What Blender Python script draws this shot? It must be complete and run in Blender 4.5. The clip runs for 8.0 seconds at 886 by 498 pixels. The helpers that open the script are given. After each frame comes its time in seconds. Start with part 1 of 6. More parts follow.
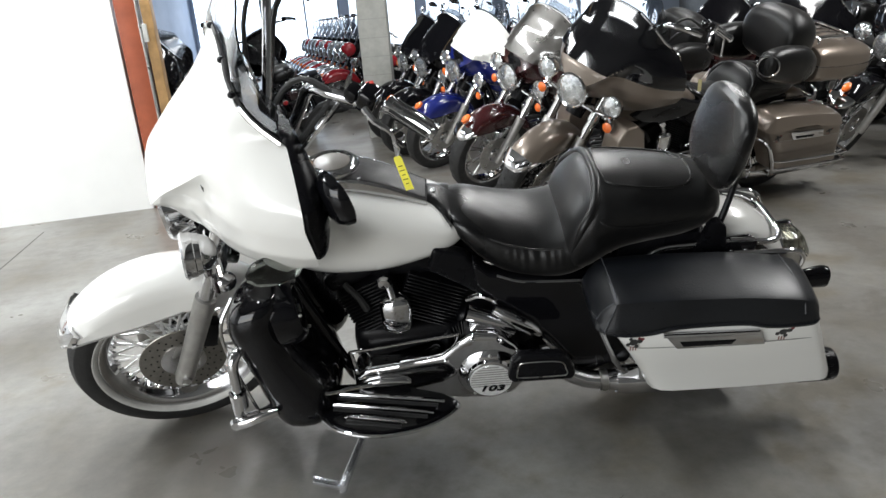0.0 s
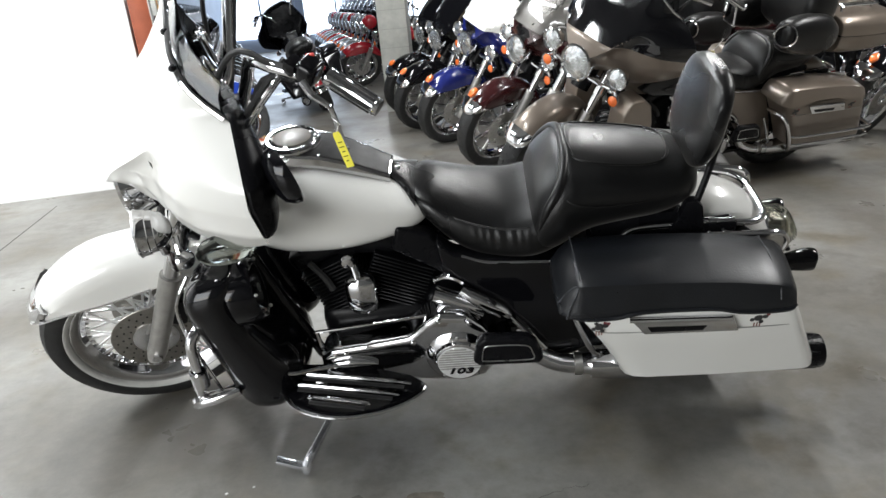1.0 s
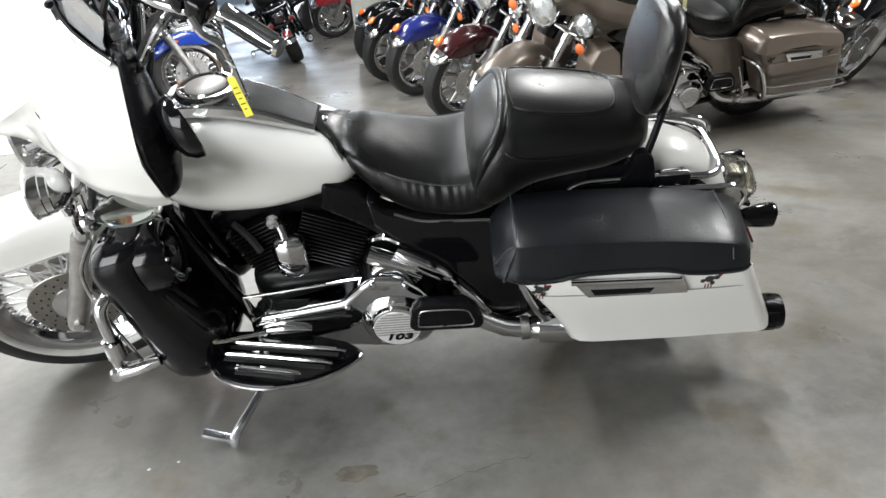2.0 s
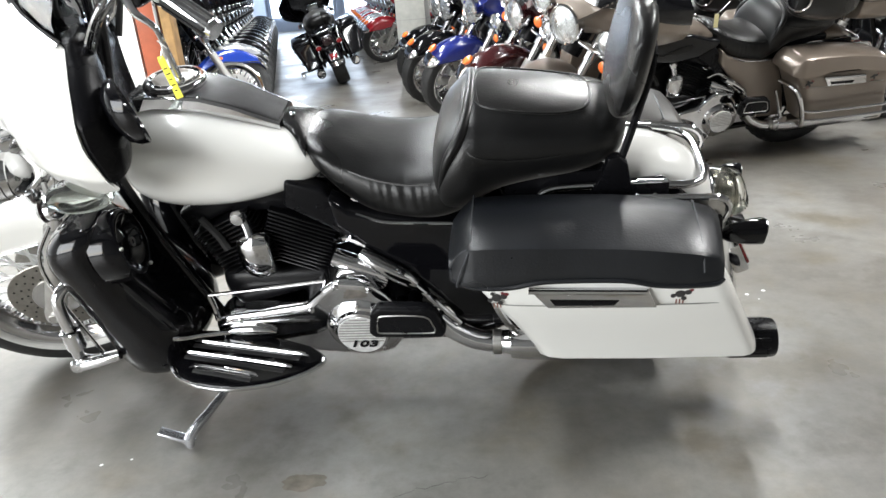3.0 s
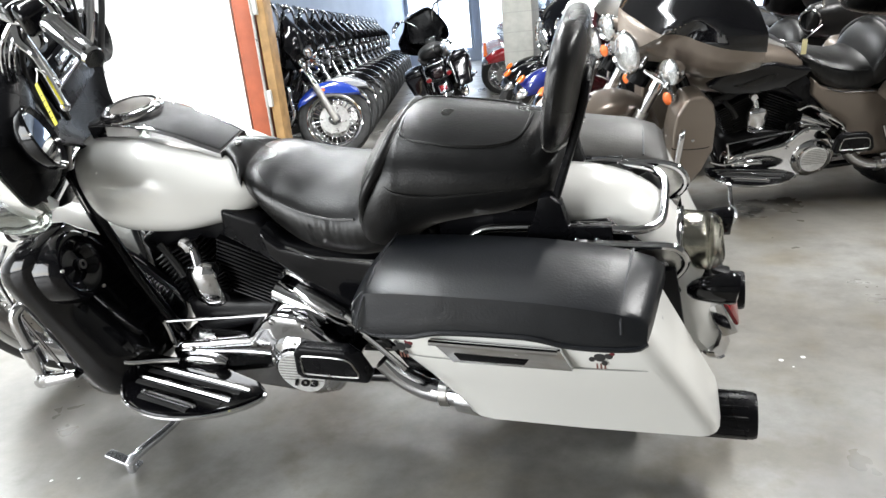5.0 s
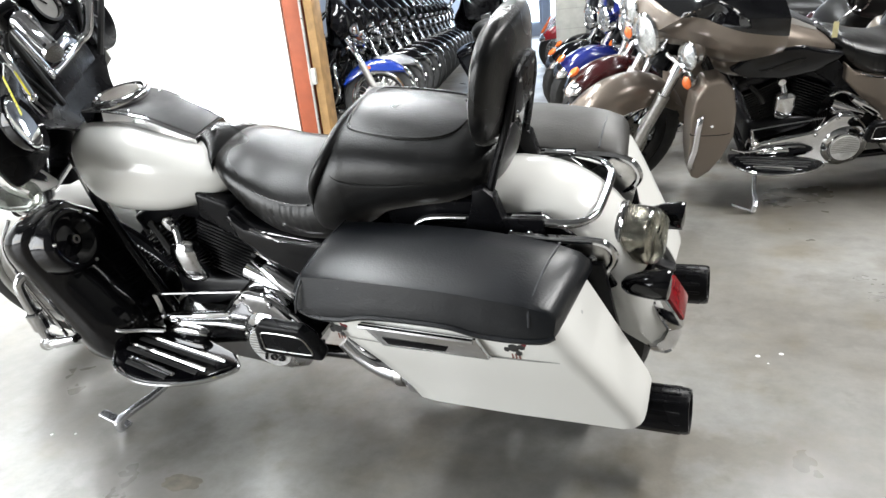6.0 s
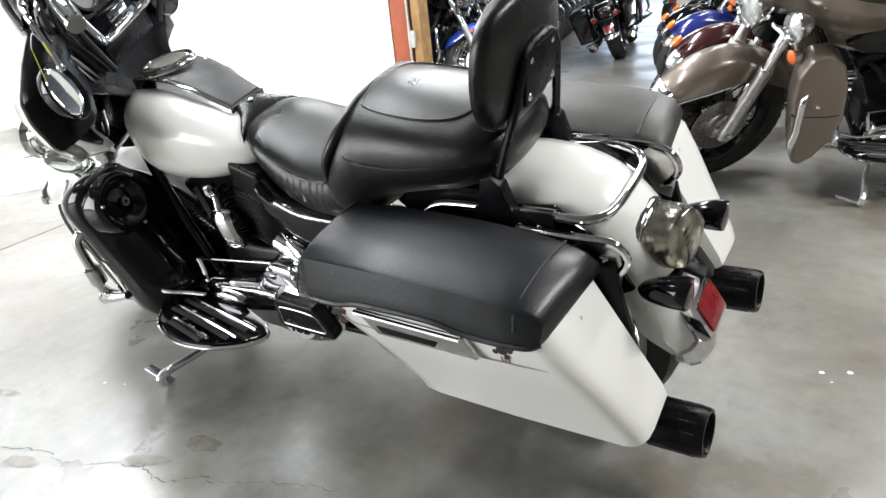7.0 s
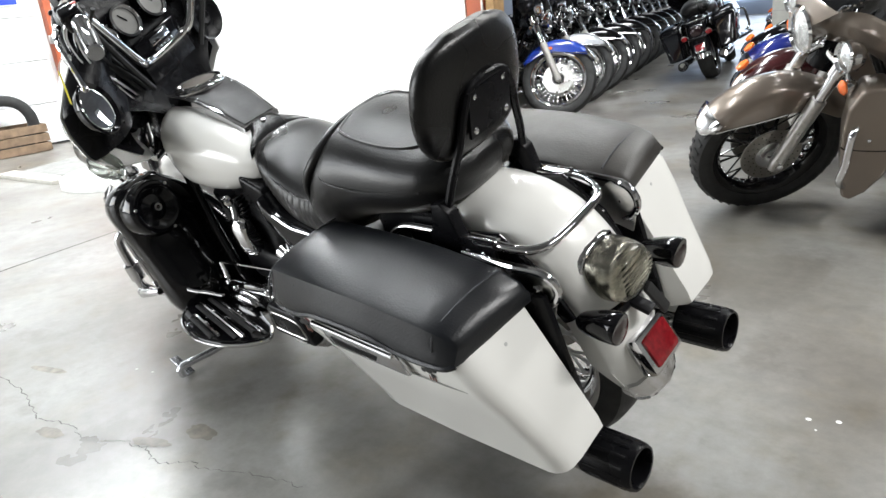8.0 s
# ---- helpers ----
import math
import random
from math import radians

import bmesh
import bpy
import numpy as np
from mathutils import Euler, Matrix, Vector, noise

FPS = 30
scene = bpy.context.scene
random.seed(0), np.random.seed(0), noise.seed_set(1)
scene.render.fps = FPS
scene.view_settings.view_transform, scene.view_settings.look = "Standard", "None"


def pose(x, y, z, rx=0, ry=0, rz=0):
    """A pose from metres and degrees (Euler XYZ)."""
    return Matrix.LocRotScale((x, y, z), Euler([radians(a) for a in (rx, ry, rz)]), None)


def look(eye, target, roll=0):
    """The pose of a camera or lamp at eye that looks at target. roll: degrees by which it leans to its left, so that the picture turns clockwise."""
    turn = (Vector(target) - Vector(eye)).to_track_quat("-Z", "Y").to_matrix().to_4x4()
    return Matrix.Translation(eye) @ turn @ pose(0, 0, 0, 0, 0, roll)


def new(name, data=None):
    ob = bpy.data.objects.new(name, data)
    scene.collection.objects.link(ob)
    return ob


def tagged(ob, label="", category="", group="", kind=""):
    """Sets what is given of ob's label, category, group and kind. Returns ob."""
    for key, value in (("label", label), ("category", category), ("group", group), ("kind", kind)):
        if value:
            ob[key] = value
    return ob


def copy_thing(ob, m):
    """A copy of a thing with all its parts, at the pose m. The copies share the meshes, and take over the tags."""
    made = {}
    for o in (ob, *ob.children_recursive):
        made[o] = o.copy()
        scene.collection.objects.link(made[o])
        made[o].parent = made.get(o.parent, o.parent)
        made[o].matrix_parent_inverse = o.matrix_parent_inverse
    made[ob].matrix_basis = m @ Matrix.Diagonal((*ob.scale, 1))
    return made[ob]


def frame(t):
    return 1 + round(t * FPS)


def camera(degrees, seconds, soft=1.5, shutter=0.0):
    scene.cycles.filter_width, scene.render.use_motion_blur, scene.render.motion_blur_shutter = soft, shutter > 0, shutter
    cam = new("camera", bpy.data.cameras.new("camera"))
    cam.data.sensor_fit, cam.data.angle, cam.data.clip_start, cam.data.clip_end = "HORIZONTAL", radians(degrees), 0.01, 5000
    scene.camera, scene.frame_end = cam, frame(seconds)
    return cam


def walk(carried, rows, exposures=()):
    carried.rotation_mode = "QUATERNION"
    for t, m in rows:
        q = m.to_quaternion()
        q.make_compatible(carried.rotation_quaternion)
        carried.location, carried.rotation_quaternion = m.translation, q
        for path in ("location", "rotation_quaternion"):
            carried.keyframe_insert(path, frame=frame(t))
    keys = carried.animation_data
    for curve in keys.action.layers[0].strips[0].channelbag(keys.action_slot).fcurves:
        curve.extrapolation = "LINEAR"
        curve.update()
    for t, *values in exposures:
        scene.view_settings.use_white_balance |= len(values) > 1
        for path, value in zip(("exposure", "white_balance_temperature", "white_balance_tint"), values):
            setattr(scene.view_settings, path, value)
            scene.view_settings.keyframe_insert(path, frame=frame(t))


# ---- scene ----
cam = camera(64.7, 8.0)
PATH = [
    (0, (0.029, -2.183, 1.267), (-0.003, -0.285, 0.637), -4.7),
    (0.5, (0.107, -2.15, 1.258), (0.058, -0.252, 0.631), -4.8),
    (1, (0.217, -2.118, 1.243), (0.084, -0.246, 0.553), -5.3),
    (1.5, (0.287, -2.076, 1.222), (0.143, -0.227, 0.476), -5.8),
    (2, (0.346, -1.98, 1.186), (0.24, -0.154, 0.377), -5.5),
    (2.2, (0.37, -1.946, 1.152), (0.264, -0.123, 0.337), -5.1),
    (3.3, (0.643, -1.918, 1.06), (0.295, -0.061, 0.403), -5.0),
    (3.5, (0.689, -1.911, 1.043), (0.288, -0.053, 0.422), -5.1),
    (4, (0.785, -1.841, 1.035), (0.312, 0.009, 0.44), -5.6),
    (4.5, (0.883, -1.752, 1.04), (0.329, 0.069, 0.426), -5.6),
    (4.7, (0.925, -1.72, 1.012), (0.331, 0.093, 0.413), -5.7),
    (5.8, (1.242, -1.663, 1.039), (0.436, 0.053, 0.403), -6.3),
    (6, (1.28, -1.635, 1.033), (0.442, 0.061, 0.386), -6.2),
    (6.5, (1.372, -1.536, 1.032), (0.408, 0.079, 0.351), -6.1),
    (7, (1.437, -1.45, 1.036), (0.321, 0.049, 0.323), -6.2),
    (7.5, (1.582, -1.373, 1.057), (0.335, 0.033, 0.373), -5.9),
    (8, (1.713, -1.312, 1.057), (0.371, 0.017, 0.399), -5.8),
]
EXPOSURES = [(0.0, 0.06), (1.0, 0.20), (1.5, 0.38), (2.2, 0.70), (3.4, 0.94), (4.7, 0.94), (6.0, 0.93), (8.0, 0.63)]
walk(cam, [(t, look(eye, target, roll)) for t, eye, target, roll in PATH], EXPOSURES)

# ---------------------------------------------------------------- light
world = bpy.data.worlds.new("world")
scene.world = world
world.use_nodes = True
sky = world.node_tree.nodes.new("ShaderNodeTexSky")
sky.sky_type, sky.sun_disc, sky.sun_elevation, sky.sun_rotation = "NISHITA", False, radians(35), radians(200)
back = world.node_tree.nodes["Background"]
back.inputs["Strength"].default_value = 0.12
world.node_tree.links.new(sky.outputs[0], back.inputs["Color"])
scene.view_settings.exposure = 0.0


def area(name, m, sx, sy, watts, color):
    data = bpy.data.lights.new(name, "AREA")
    data.shape, data.size, data.size_y, data.energy, data.color = "RECTANGLE", sx, sy, watts, color
    ob = new(name, data)
    ob.matrix_world = m
    return ob


CEIL = 4.3
# daylight through the large door opening in the wall behind the camera
area("daylight_door", look((-3.4, -4.86, 1.45), (-0.2, 0.0, 0.7)), 3.8, 2.5, 172, (0.95, 0.98, 1.0))
# fluorescent strips under the ceiling
STRIPS = [(-4.8, 0.6, 290), (-1.5, 3.1, 112), (1.7, 3.3, 90), (4.2, 1.0, 185), (-1.3, -0.5, 74), (-0.6, 6.2, 25), (3.2, 6.0, 22), (-3.6, 9.5, 38), (0.6, 9.5, 50), (-2.0, 14.0, 90), (2.0, 14.0, 75)]
for sx, sy, w in STRIPS:
    area("strip_light", pose(sx, sy, CEIL - 0.28), 0.25, 2.4, w, (0.945, 0.98, 1.0) if sx < 0.8 or sy > 4 else (0.985, 0.985, 0.975))

# ---------------------------------------------------------------- materials
MATS = {}


def mat(name, color, rough=0.5, metal=0.0, coat=0.0, scale=20.0, vary=0.12, bump=0.0, bscale=200.0, rvary=0.1, spec=0.5, folds=0.0):
    if name in MATS:
        return MATS[name]
    m = bpy.data.materials.new(name)
    m.use_nodes = True
    nt = m.node_tree
    b = nt.nodes["Principled BSDF"]
    b.inputs["Metallic"].default_value = metal
    b.inputs["Specular IOR Level"].default_value = spec
    if coat:
        b.inputs["Coat Weight"].default_value, b.inputs["Coat Roughness"].default_value = coat, 0.04
    co = nt.nodes.new("ShaderNodeTexCoord")
    nz = nt.nodes.new("ShaderNodeTexNoise")
    nz.inputs["Scale"].default_value, nz.inputs["Detail"].default_value = scale, 6
    nt.links.new(co.outputs["Object"], nz.inputs["Vector"])
    ramp = nt.nodes.new("ShaderNodeMapRange")
    ramp.inputs["From Min"].default_value, ramp.inputs["From Max"].default_value = 0.3, 0.7
    ramp.inputs["To Min"].default_value, ramp.inputs["To Max"].default_value = 1 - vary, 1 + vary
    nt.links.new(nz.outputs["Fac"], ramp.inputs["Value"])
    mul = nt.nodes.new("ShaderNodeVectorMath")
    mul.operation = "SCALE"
    mul.inputs[0].default_value = color
    nt.links.new(ramp.outputs["Result"], mul.inputs["Scale"])
    nt.links.new(mul.outputs["Vector"], b.inputs["Base Color"])
    rr = nt.nodes.new("ShaderNodeMapRange")
    rr.inputs["From Min"].default_value, rr.inputs["From Max"].default_value = 0.3, 0.7
    rr.inputs["To Min"].default_value, rr.inputs["To Max"].default_value = max(0.02, rough * (1 - rvary * 2)), min(1, rough * (1 + rvary * 2))
    n2 = nt.nodes.new("ShaderNodeTexNoise")
    n2.inputs["Scale"].default_value, n2.inputs["Detail"].default_value = scale * 0.35, 3
    nt.links.new(co.outputs["Object"], n2.inputs["Vector"])
    nt.links.new(n2.outputs["Fac"], rr.inputs["Value"])
    nt.links.new(rr.outputs["Result"], b.inputs["Roughness"])
    if bump:
        n3 = nt.nodes.new("ShaderNodeTexNoise")
        n3.inputs["Scale"].default_value, n3.inputs["Detail"].default_value = bscale, 4
        nt.links.new(co.outputs["Object"], n3.inputs["Vector"])
        bp = nt.nodes.new("ShaderNodeBump")
        bp.inputs["Strength"].default_value, bp.inputs["Distance"].default_value = bump, 0.004
        nt.links.new(n3.outputs["Fac"], bp.inputs["Height"])
        if folds:
            # soft folds under the grain
            n4 = nt.nodes.new("ShaderNodeTexNoise")
            n4.inputs["Scale"].default_value, n4.inputs["Detail"].default_value, n4.inputs["Distortion"].default_value = 9, 2, 0.6
            nt.links.new(co.outputs["Object"], n4.inputs["Vector"])
            b2 = nt.nodes.new("ShaderNodeBump")
            b2.inputs["Strength"].default_value, b2.inputs["Distance"].default_value = folds, 0.02
            nt.links.new(n4.outputs["Fac"], b2.inputs["Height"])
            nt.links.new(b2.outputs["Normal"], bp.inputs["Normal"])
        nt.links.new(bp.outputs["Normal"], b.inputs["Normal"])
    MATS[name] = m
    return m


def glass(name, color, rough=0.03, ior=1.45):
    m = bpy.data.materials.new(name)
    m.use_nodes = True
    b = m.node_tree.nodes["Principled BSDF"]
    b.inputs["Base Color"].default_value = (*color, 1)
    b.inputs["Transmission Weight"].default_value, b.inputs["Roughness"].default_value, b.inputs["IOR"].default_value = 1.0, rough, ior
    MATS[name] = m
    return m


WHITE = mat("white_paint", (0.84, 0.835, 0.80), 0.25, coat=0.6, vary=0.015, scale=4, rvary=0.05)
CHROME = mat("chrome", (0.70, 0.70, 0.71), 0.07, metal=1.0, vary=0.04, scale=30, rvary=0.3)
DISC = mat("brake_disc_steel", (0.30, 0.285, 0.26), 0.35, metal=0.9, scale=60)
STANDM = mat("polished_stand_steel", (0.80, 0.82, 0.86), 0.22, metal=0.85, scale=50)
STEEL = mat("brushed_steel", (0.55, 0.54, 0.52), 0.32, metal=1.0, scale=60)
FORK = mat("satin_grey_fork", (0.36, 0.35, 0.33), 0.4, metal=0.6, scale=30)
GLOSS = mat("gloss_black_paint", (0.004, 0.004, 0.005), 0.10, coat=0.42, scale=8, rvary=0.04, spec=0.18)
PLASTIC = mat("black_plastic", (0.005, 0.005, 0.006), 0.28, scale=40, bump=0.15, bscale=400, spec=0.15)
LEATHER = mat("black_leather", (0.004, 0.004, 0.0042), 0.37, scale=5, vary=0.25, bump=0.16, bscale=240, rvary=0.22, spec=0.42, folds=0.055)
for inp, val in (("Sheen Weight", 0.12), ("Sheen Roughness", 0.35), ("Sheen Tint", (1.0, 0.95, 0.88, 1))):
    LEATHER.node_tree.nodes["Principled BSDF"].inputs[inp].default_value = val
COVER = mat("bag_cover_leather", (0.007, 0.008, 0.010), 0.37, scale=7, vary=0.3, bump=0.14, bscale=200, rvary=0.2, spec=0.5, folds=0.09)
# greyer, rougher copy of the cover leather, for the right lid
GREYCOVER = mat("grey_cover_leather", (0.050, 0.047, 0.043), 0.52, scale=7, vary=0.35, bump=0.16, bscale=200, rvary=0.15, spec=0.5, folds=0.10)
PIPING = mat("worn_leather_piping", (0.045, 0.047, 0.052), 0.45, scale=40, vary=0.5)
TRED = mat("tag_red", (0.5, 0.03, 0.02), 0.4)
RUBBER = mat("tyre_rubber", (0.014, 0.014, 0.014), 0.62, scale=50, bump=0.2, bscale=300)
WALLW = mat("whitewall_rubber", (0.55, 0.545, 0.52), 0.5, scale=20)
ENGINE = mat("black_engine_metal", (0.005, 0.005, 0.006), 0.32, scale=40, spec=0.2)
FINEDGE = mat("fin_edge_aluminium", (0.035, 0.035, 0.035), 0.35, metal=1.0)
FINPALE = mat("pale_grey_plastic", (0.5, 0.5, 0.49), 0.4)
ORANGE = mat("amber_lens", (0.85, 0.17, 0.03), 0.2, coat=0.5, scale=90)
RED = mat("red_lens", (0.20, 0.006, 0.010), 0.15, coat=0.6, scale=90, vary=0.3)
SMOKE = mat("smoked_lens", (0.015, 0.006, 0.007), 0.12, coat=0.6)
LAMP = mat("lamp_glass_silver", (0.60, 0.62, 0.63), 0.12, metal=0.8, scale=45, vary=0.45, bump=0.5, bscale=45)
CLEAR = glass("clear_ribbed_lens", (0.93, 0.92, 0.86), 0.08, 1.3)
TINT = glass("tinted_windshield", (0.45, 0.47, 0.49), 0.02)
SMOKEGLASS = glass("smoked_clear_plastic", (0.42, 0.45, 0.42), 0.06)
REFL = mat("lamp_reflector", (0.50, 0.49, 0.44), 0.16, metal=0.9, scale=30, vary=0.35, bump=0.5, bscale=50)
YELLOW = mat("yellow_tag_card", (0.80, 0.72, 0.06), 0.5)
TAN = mat("tan_metallic_paint", (0.205, 0.168, 0.136), 0.3, metal=0.5, coat=0.6, scale=9, vary=0.03, rvary=0.03)
MAROON = mat("maroon_paint", (0.035, 0.006, 0.007), 0.2, coat=0.7, rvary=0.04)
BLUE = mat("blue_paint", (0.010, 0.017, 0.13), 0.2, coat=0.7, rvary=0.04)
AZURE = mat("azure_paint", (0.010, 0.040, 0.30), 0.2, coat=0.7, rvary=0.04)
GREY = mat("grey_green_metallic", (0.06, 0.056, 0.05), 0.28, metal=0.5, coat=0.7, rvary=0.04)
REDP = mat("red_paint", (0.30, 0.012, 0.02), 0.2, coat=0.7, rvary=0.04)
SILVER = mat("silver_paint", (0.42, 0.43, 0.45), 0.25, metal=0.6, coat=0.6, rvary=0.04)


# ---------------------------------------------------------------- mesh helpers
def part(name, bm, material, parent=None, label="", kind=""):
    """One mesh object from a bmesh, under its thing or part."""
    bm.normal_update()
    for f in bm.faces:
        f.smooth = True
    for e in bm.edges:
        if len(e.link_faces) == 2 and e.calc_face_angle(0) > 0.65:
            e.smooth = False
    me = bpy.data.meshes.new(name)
    bm.to_mesh(me)
    bm.free()
    me.materials.append(material)
    ob = new(name, me)
    ob.parent = parent
    return tagged(ob, label, "", "", kind)


def xform(bm, m):
    bmesh.ops.transform(bm, matrix=m, verts=bm.verts)
    return bm


def ring_loft(rings, cap=True, closed=False, bm=None):
    """Skin a list of equal rings of points."""
    bm = bm or bmesh.new()
    vs = [[bm.verts.new(p) for p in r] for r in rings]
    n = len(vs[0])
    pairs = list(zip(vs, vs[1:])) + ([(vs[-1], vs[0])] if closed else [])
    for a, b in pairs:
        for i in range(n):
            bm.faces.new((a[i], a[(i + 1) % n], b[(i + 1) % n], b[i]))
    if cap and not closed:
        bm.faces.new(vs[0][::-1])
        bm.faces.new(vs[-1])
    bmesh.ops.recalc_face_normals(bm, faces=bm.faces)
    return bm


def smooth(rows, steps):
    """Catmull-Rom through the rows of numbers."""
    p = np.array(rows, float)
    p = np.vstack([2 * p[0] - p[1], p, 2 * p[-1] - p[-2]])
    out = []
    for k in range(1, len(p) - 2):
        for s in range(steps):
            t = s / steps
            out.append(0.5 * (2 * p[k] + (p[k + 1] - p[k - 1]) * t + (2 * p[k - 1] - 5 * p[k] + 4 * p[k + 1] - p[k + 2]) * t * t + (3 * p[k] - p[k - 1] - 3 * p[k + 1] + p[k + 2]) * t ** 3))
    out.append(p[-2])
    return np.array(out)


def smooth_rings(rings, steps):
    """More rings between the given ones."""
    n = len(rings[0])
    rows = smooth([[v for p in r for v in p] for r in rings], steps)
    return [[tuple(r[3 * i:3 * i + 3]) for i in range(n)] for r in rows]


def se(c, e):
    return math.copysign(abs(c) ** e, c)


def loft_x(rows, n=24, steps=4, e=0.8, y=0.0, lean=0.0):
    """A body along x: rows of x, half width, bottom, top; section a rounded box."""
    rings = []
    for x, w, zb, zt in smooth(rows, steps):
        w, zc, h = max(w, 0.002), (zb + zt) / 2, max((zt - zb) / 2, 0.002)
        rings.append([(x, y + w * se(math.cos(a), e) + lean * h * se(math.sin(a), e), zc + h * se(math.sin(a), e)) for a in np.linspace(0, 2 * math.pi, n, endpoint=False)])
    return ring_loft(rings)


def tube(path, r, n=8, steps=4, cap=True, bm=None):
    """A round tube along a smoothed path; r a number or one for each point."""
    rr = r if isinstance(r, (list, tuple)) else [r] * len(path)
    pts = smooth([(*p, q) for p, q in zip(path, rr)], steps) if len(path) > 2 else np.array([(*p, q) for p, q in zip(path, rr)], float)
    rings, up = [], None
    angles = [2 * math.pi * i / n for i in range(n)]
    for k, p in enumerate(pts):
        d = Vector(pts[min(k + 1, len(pts) - 1)][:3] - pts[max(k - 1, 0)][:3]).normalized()
        if up is None:
            up = d.orthogonal().normalized()
        up = (up - d * up.dot(d)).normalized()
        side = d.cross(up)
        rings.append([Vector(p[:3]) + float(p[3]) * (up * math.cos(a) + side * math.sin(a)) for a in angles])
    return ring_loft(rings, cap, bm=bm)


def lathe(profile, n=40, m=None, closed=False, cap=False):
    """Turn a profile of (radius, along y) round the y axis."""
    rings = [[(r * math.cos(a), y, r * math.sin(a)) for a in np.linspace(0, 2 * math.pi, n, endpoint=False)] for r, y in profile]
    bm = ring_loft(rings, cap, closed)
    return xform(bm, m) if m else bm


def plate(outline, y0, y1, bevel=0.006, seg=2):
    """A plate of an outline in the x-z plane between two y."""
    bm = bmesh.new()
    a = [bm.verts.new((x, y0, z)) for x, z in outline]
    b = [bm.verts.new((x, y1, z)) for x, z in outline]
    bm.faces.new(a)
    bm.faces.new(b[::-1])
    for i in range(len(a)):
        j = (i + 1) % len(a)
        bm.faces.new((a[j], a[i], b[i], b[j]))
    bmesh.ops.recalc_face_normals(bm, faces=bm.faces)
    if bevel:
        bmesh.ops.bevel(bm, geom=list(bm.edges), offset=bevel, segments=seg, profile=0.6, affect="EDGES", clamp_overlap=True)
    return bm


def box(sx, sy, sz, m=None, bevel=0.004, seg=2):
    bm = bmesh.new()
    bmesh.ops.create_cube(bm, size=1, matrix=Matrix.Diagonal((sx, sy, sz, 1)))
    if bevel:
        bmesh.ops.bevel(bm, geom=list(bm.edges), offset=bevel, segments=seg, profile=0.6, affect="EDGES", clamp_overlap=True)
    return xform(bm, m) if m else bm


def cyl(p, q, r, r2=None, n=16):
    return tube([p, q], [r, r if r2 is None else r2], n)


def ball(c, r, sx=1, sy=1, sz=1, n=14):
    bm = bmesh.new()
    bmesh.ops.create_uvsphere(bm, u_segments=n, v_segments=n // 2 + 2, radius=r, matrix=Matrix.Translation(c) @ Matrix.Diagonal((sx, sy, sz, 1)))
    return bm


def join(*bms):
    out = bmesh.new()
    for b in bms:
        me = bpy.data.meshes.new("join")
        b.to_mesh(me)
        out.from_mesh(me)
        bpy.data.meshes.remove(me)
        b.free()
    return out


def facing(c, d, spin=0.0):
    """A pose at c whose y axis points along d."""
    return Matrix.Translation(c) @ Vector(d).to_track_quat("Y", "Z").to_matrix().to_4x4() @ Matrix.Rotation(spin, 4, "Y")


# ---------------------------------------------------------------- touring motorcycle
# own frame: x to the rear, y to its right, z up; wheels' contact line at y = z = 0
LEAN = Matrix.Rotation(radians(17.0), 4, "X")
FA, RA = Vector((-0.885, 0, 0.325)), Vector((0.73, 0, 0.32))
RAKE = Vector((math.sin(radians(26)), 0, math.cos(radians(26))))


def steered(deg):
    return Matrix.Translation(FA) @ Matrix.Rotation(radians(deg), 4, RAKE) @ Matrix.Translation(-FA)


def interp(z, a, b):
    return float(np.interp(z, a, b))


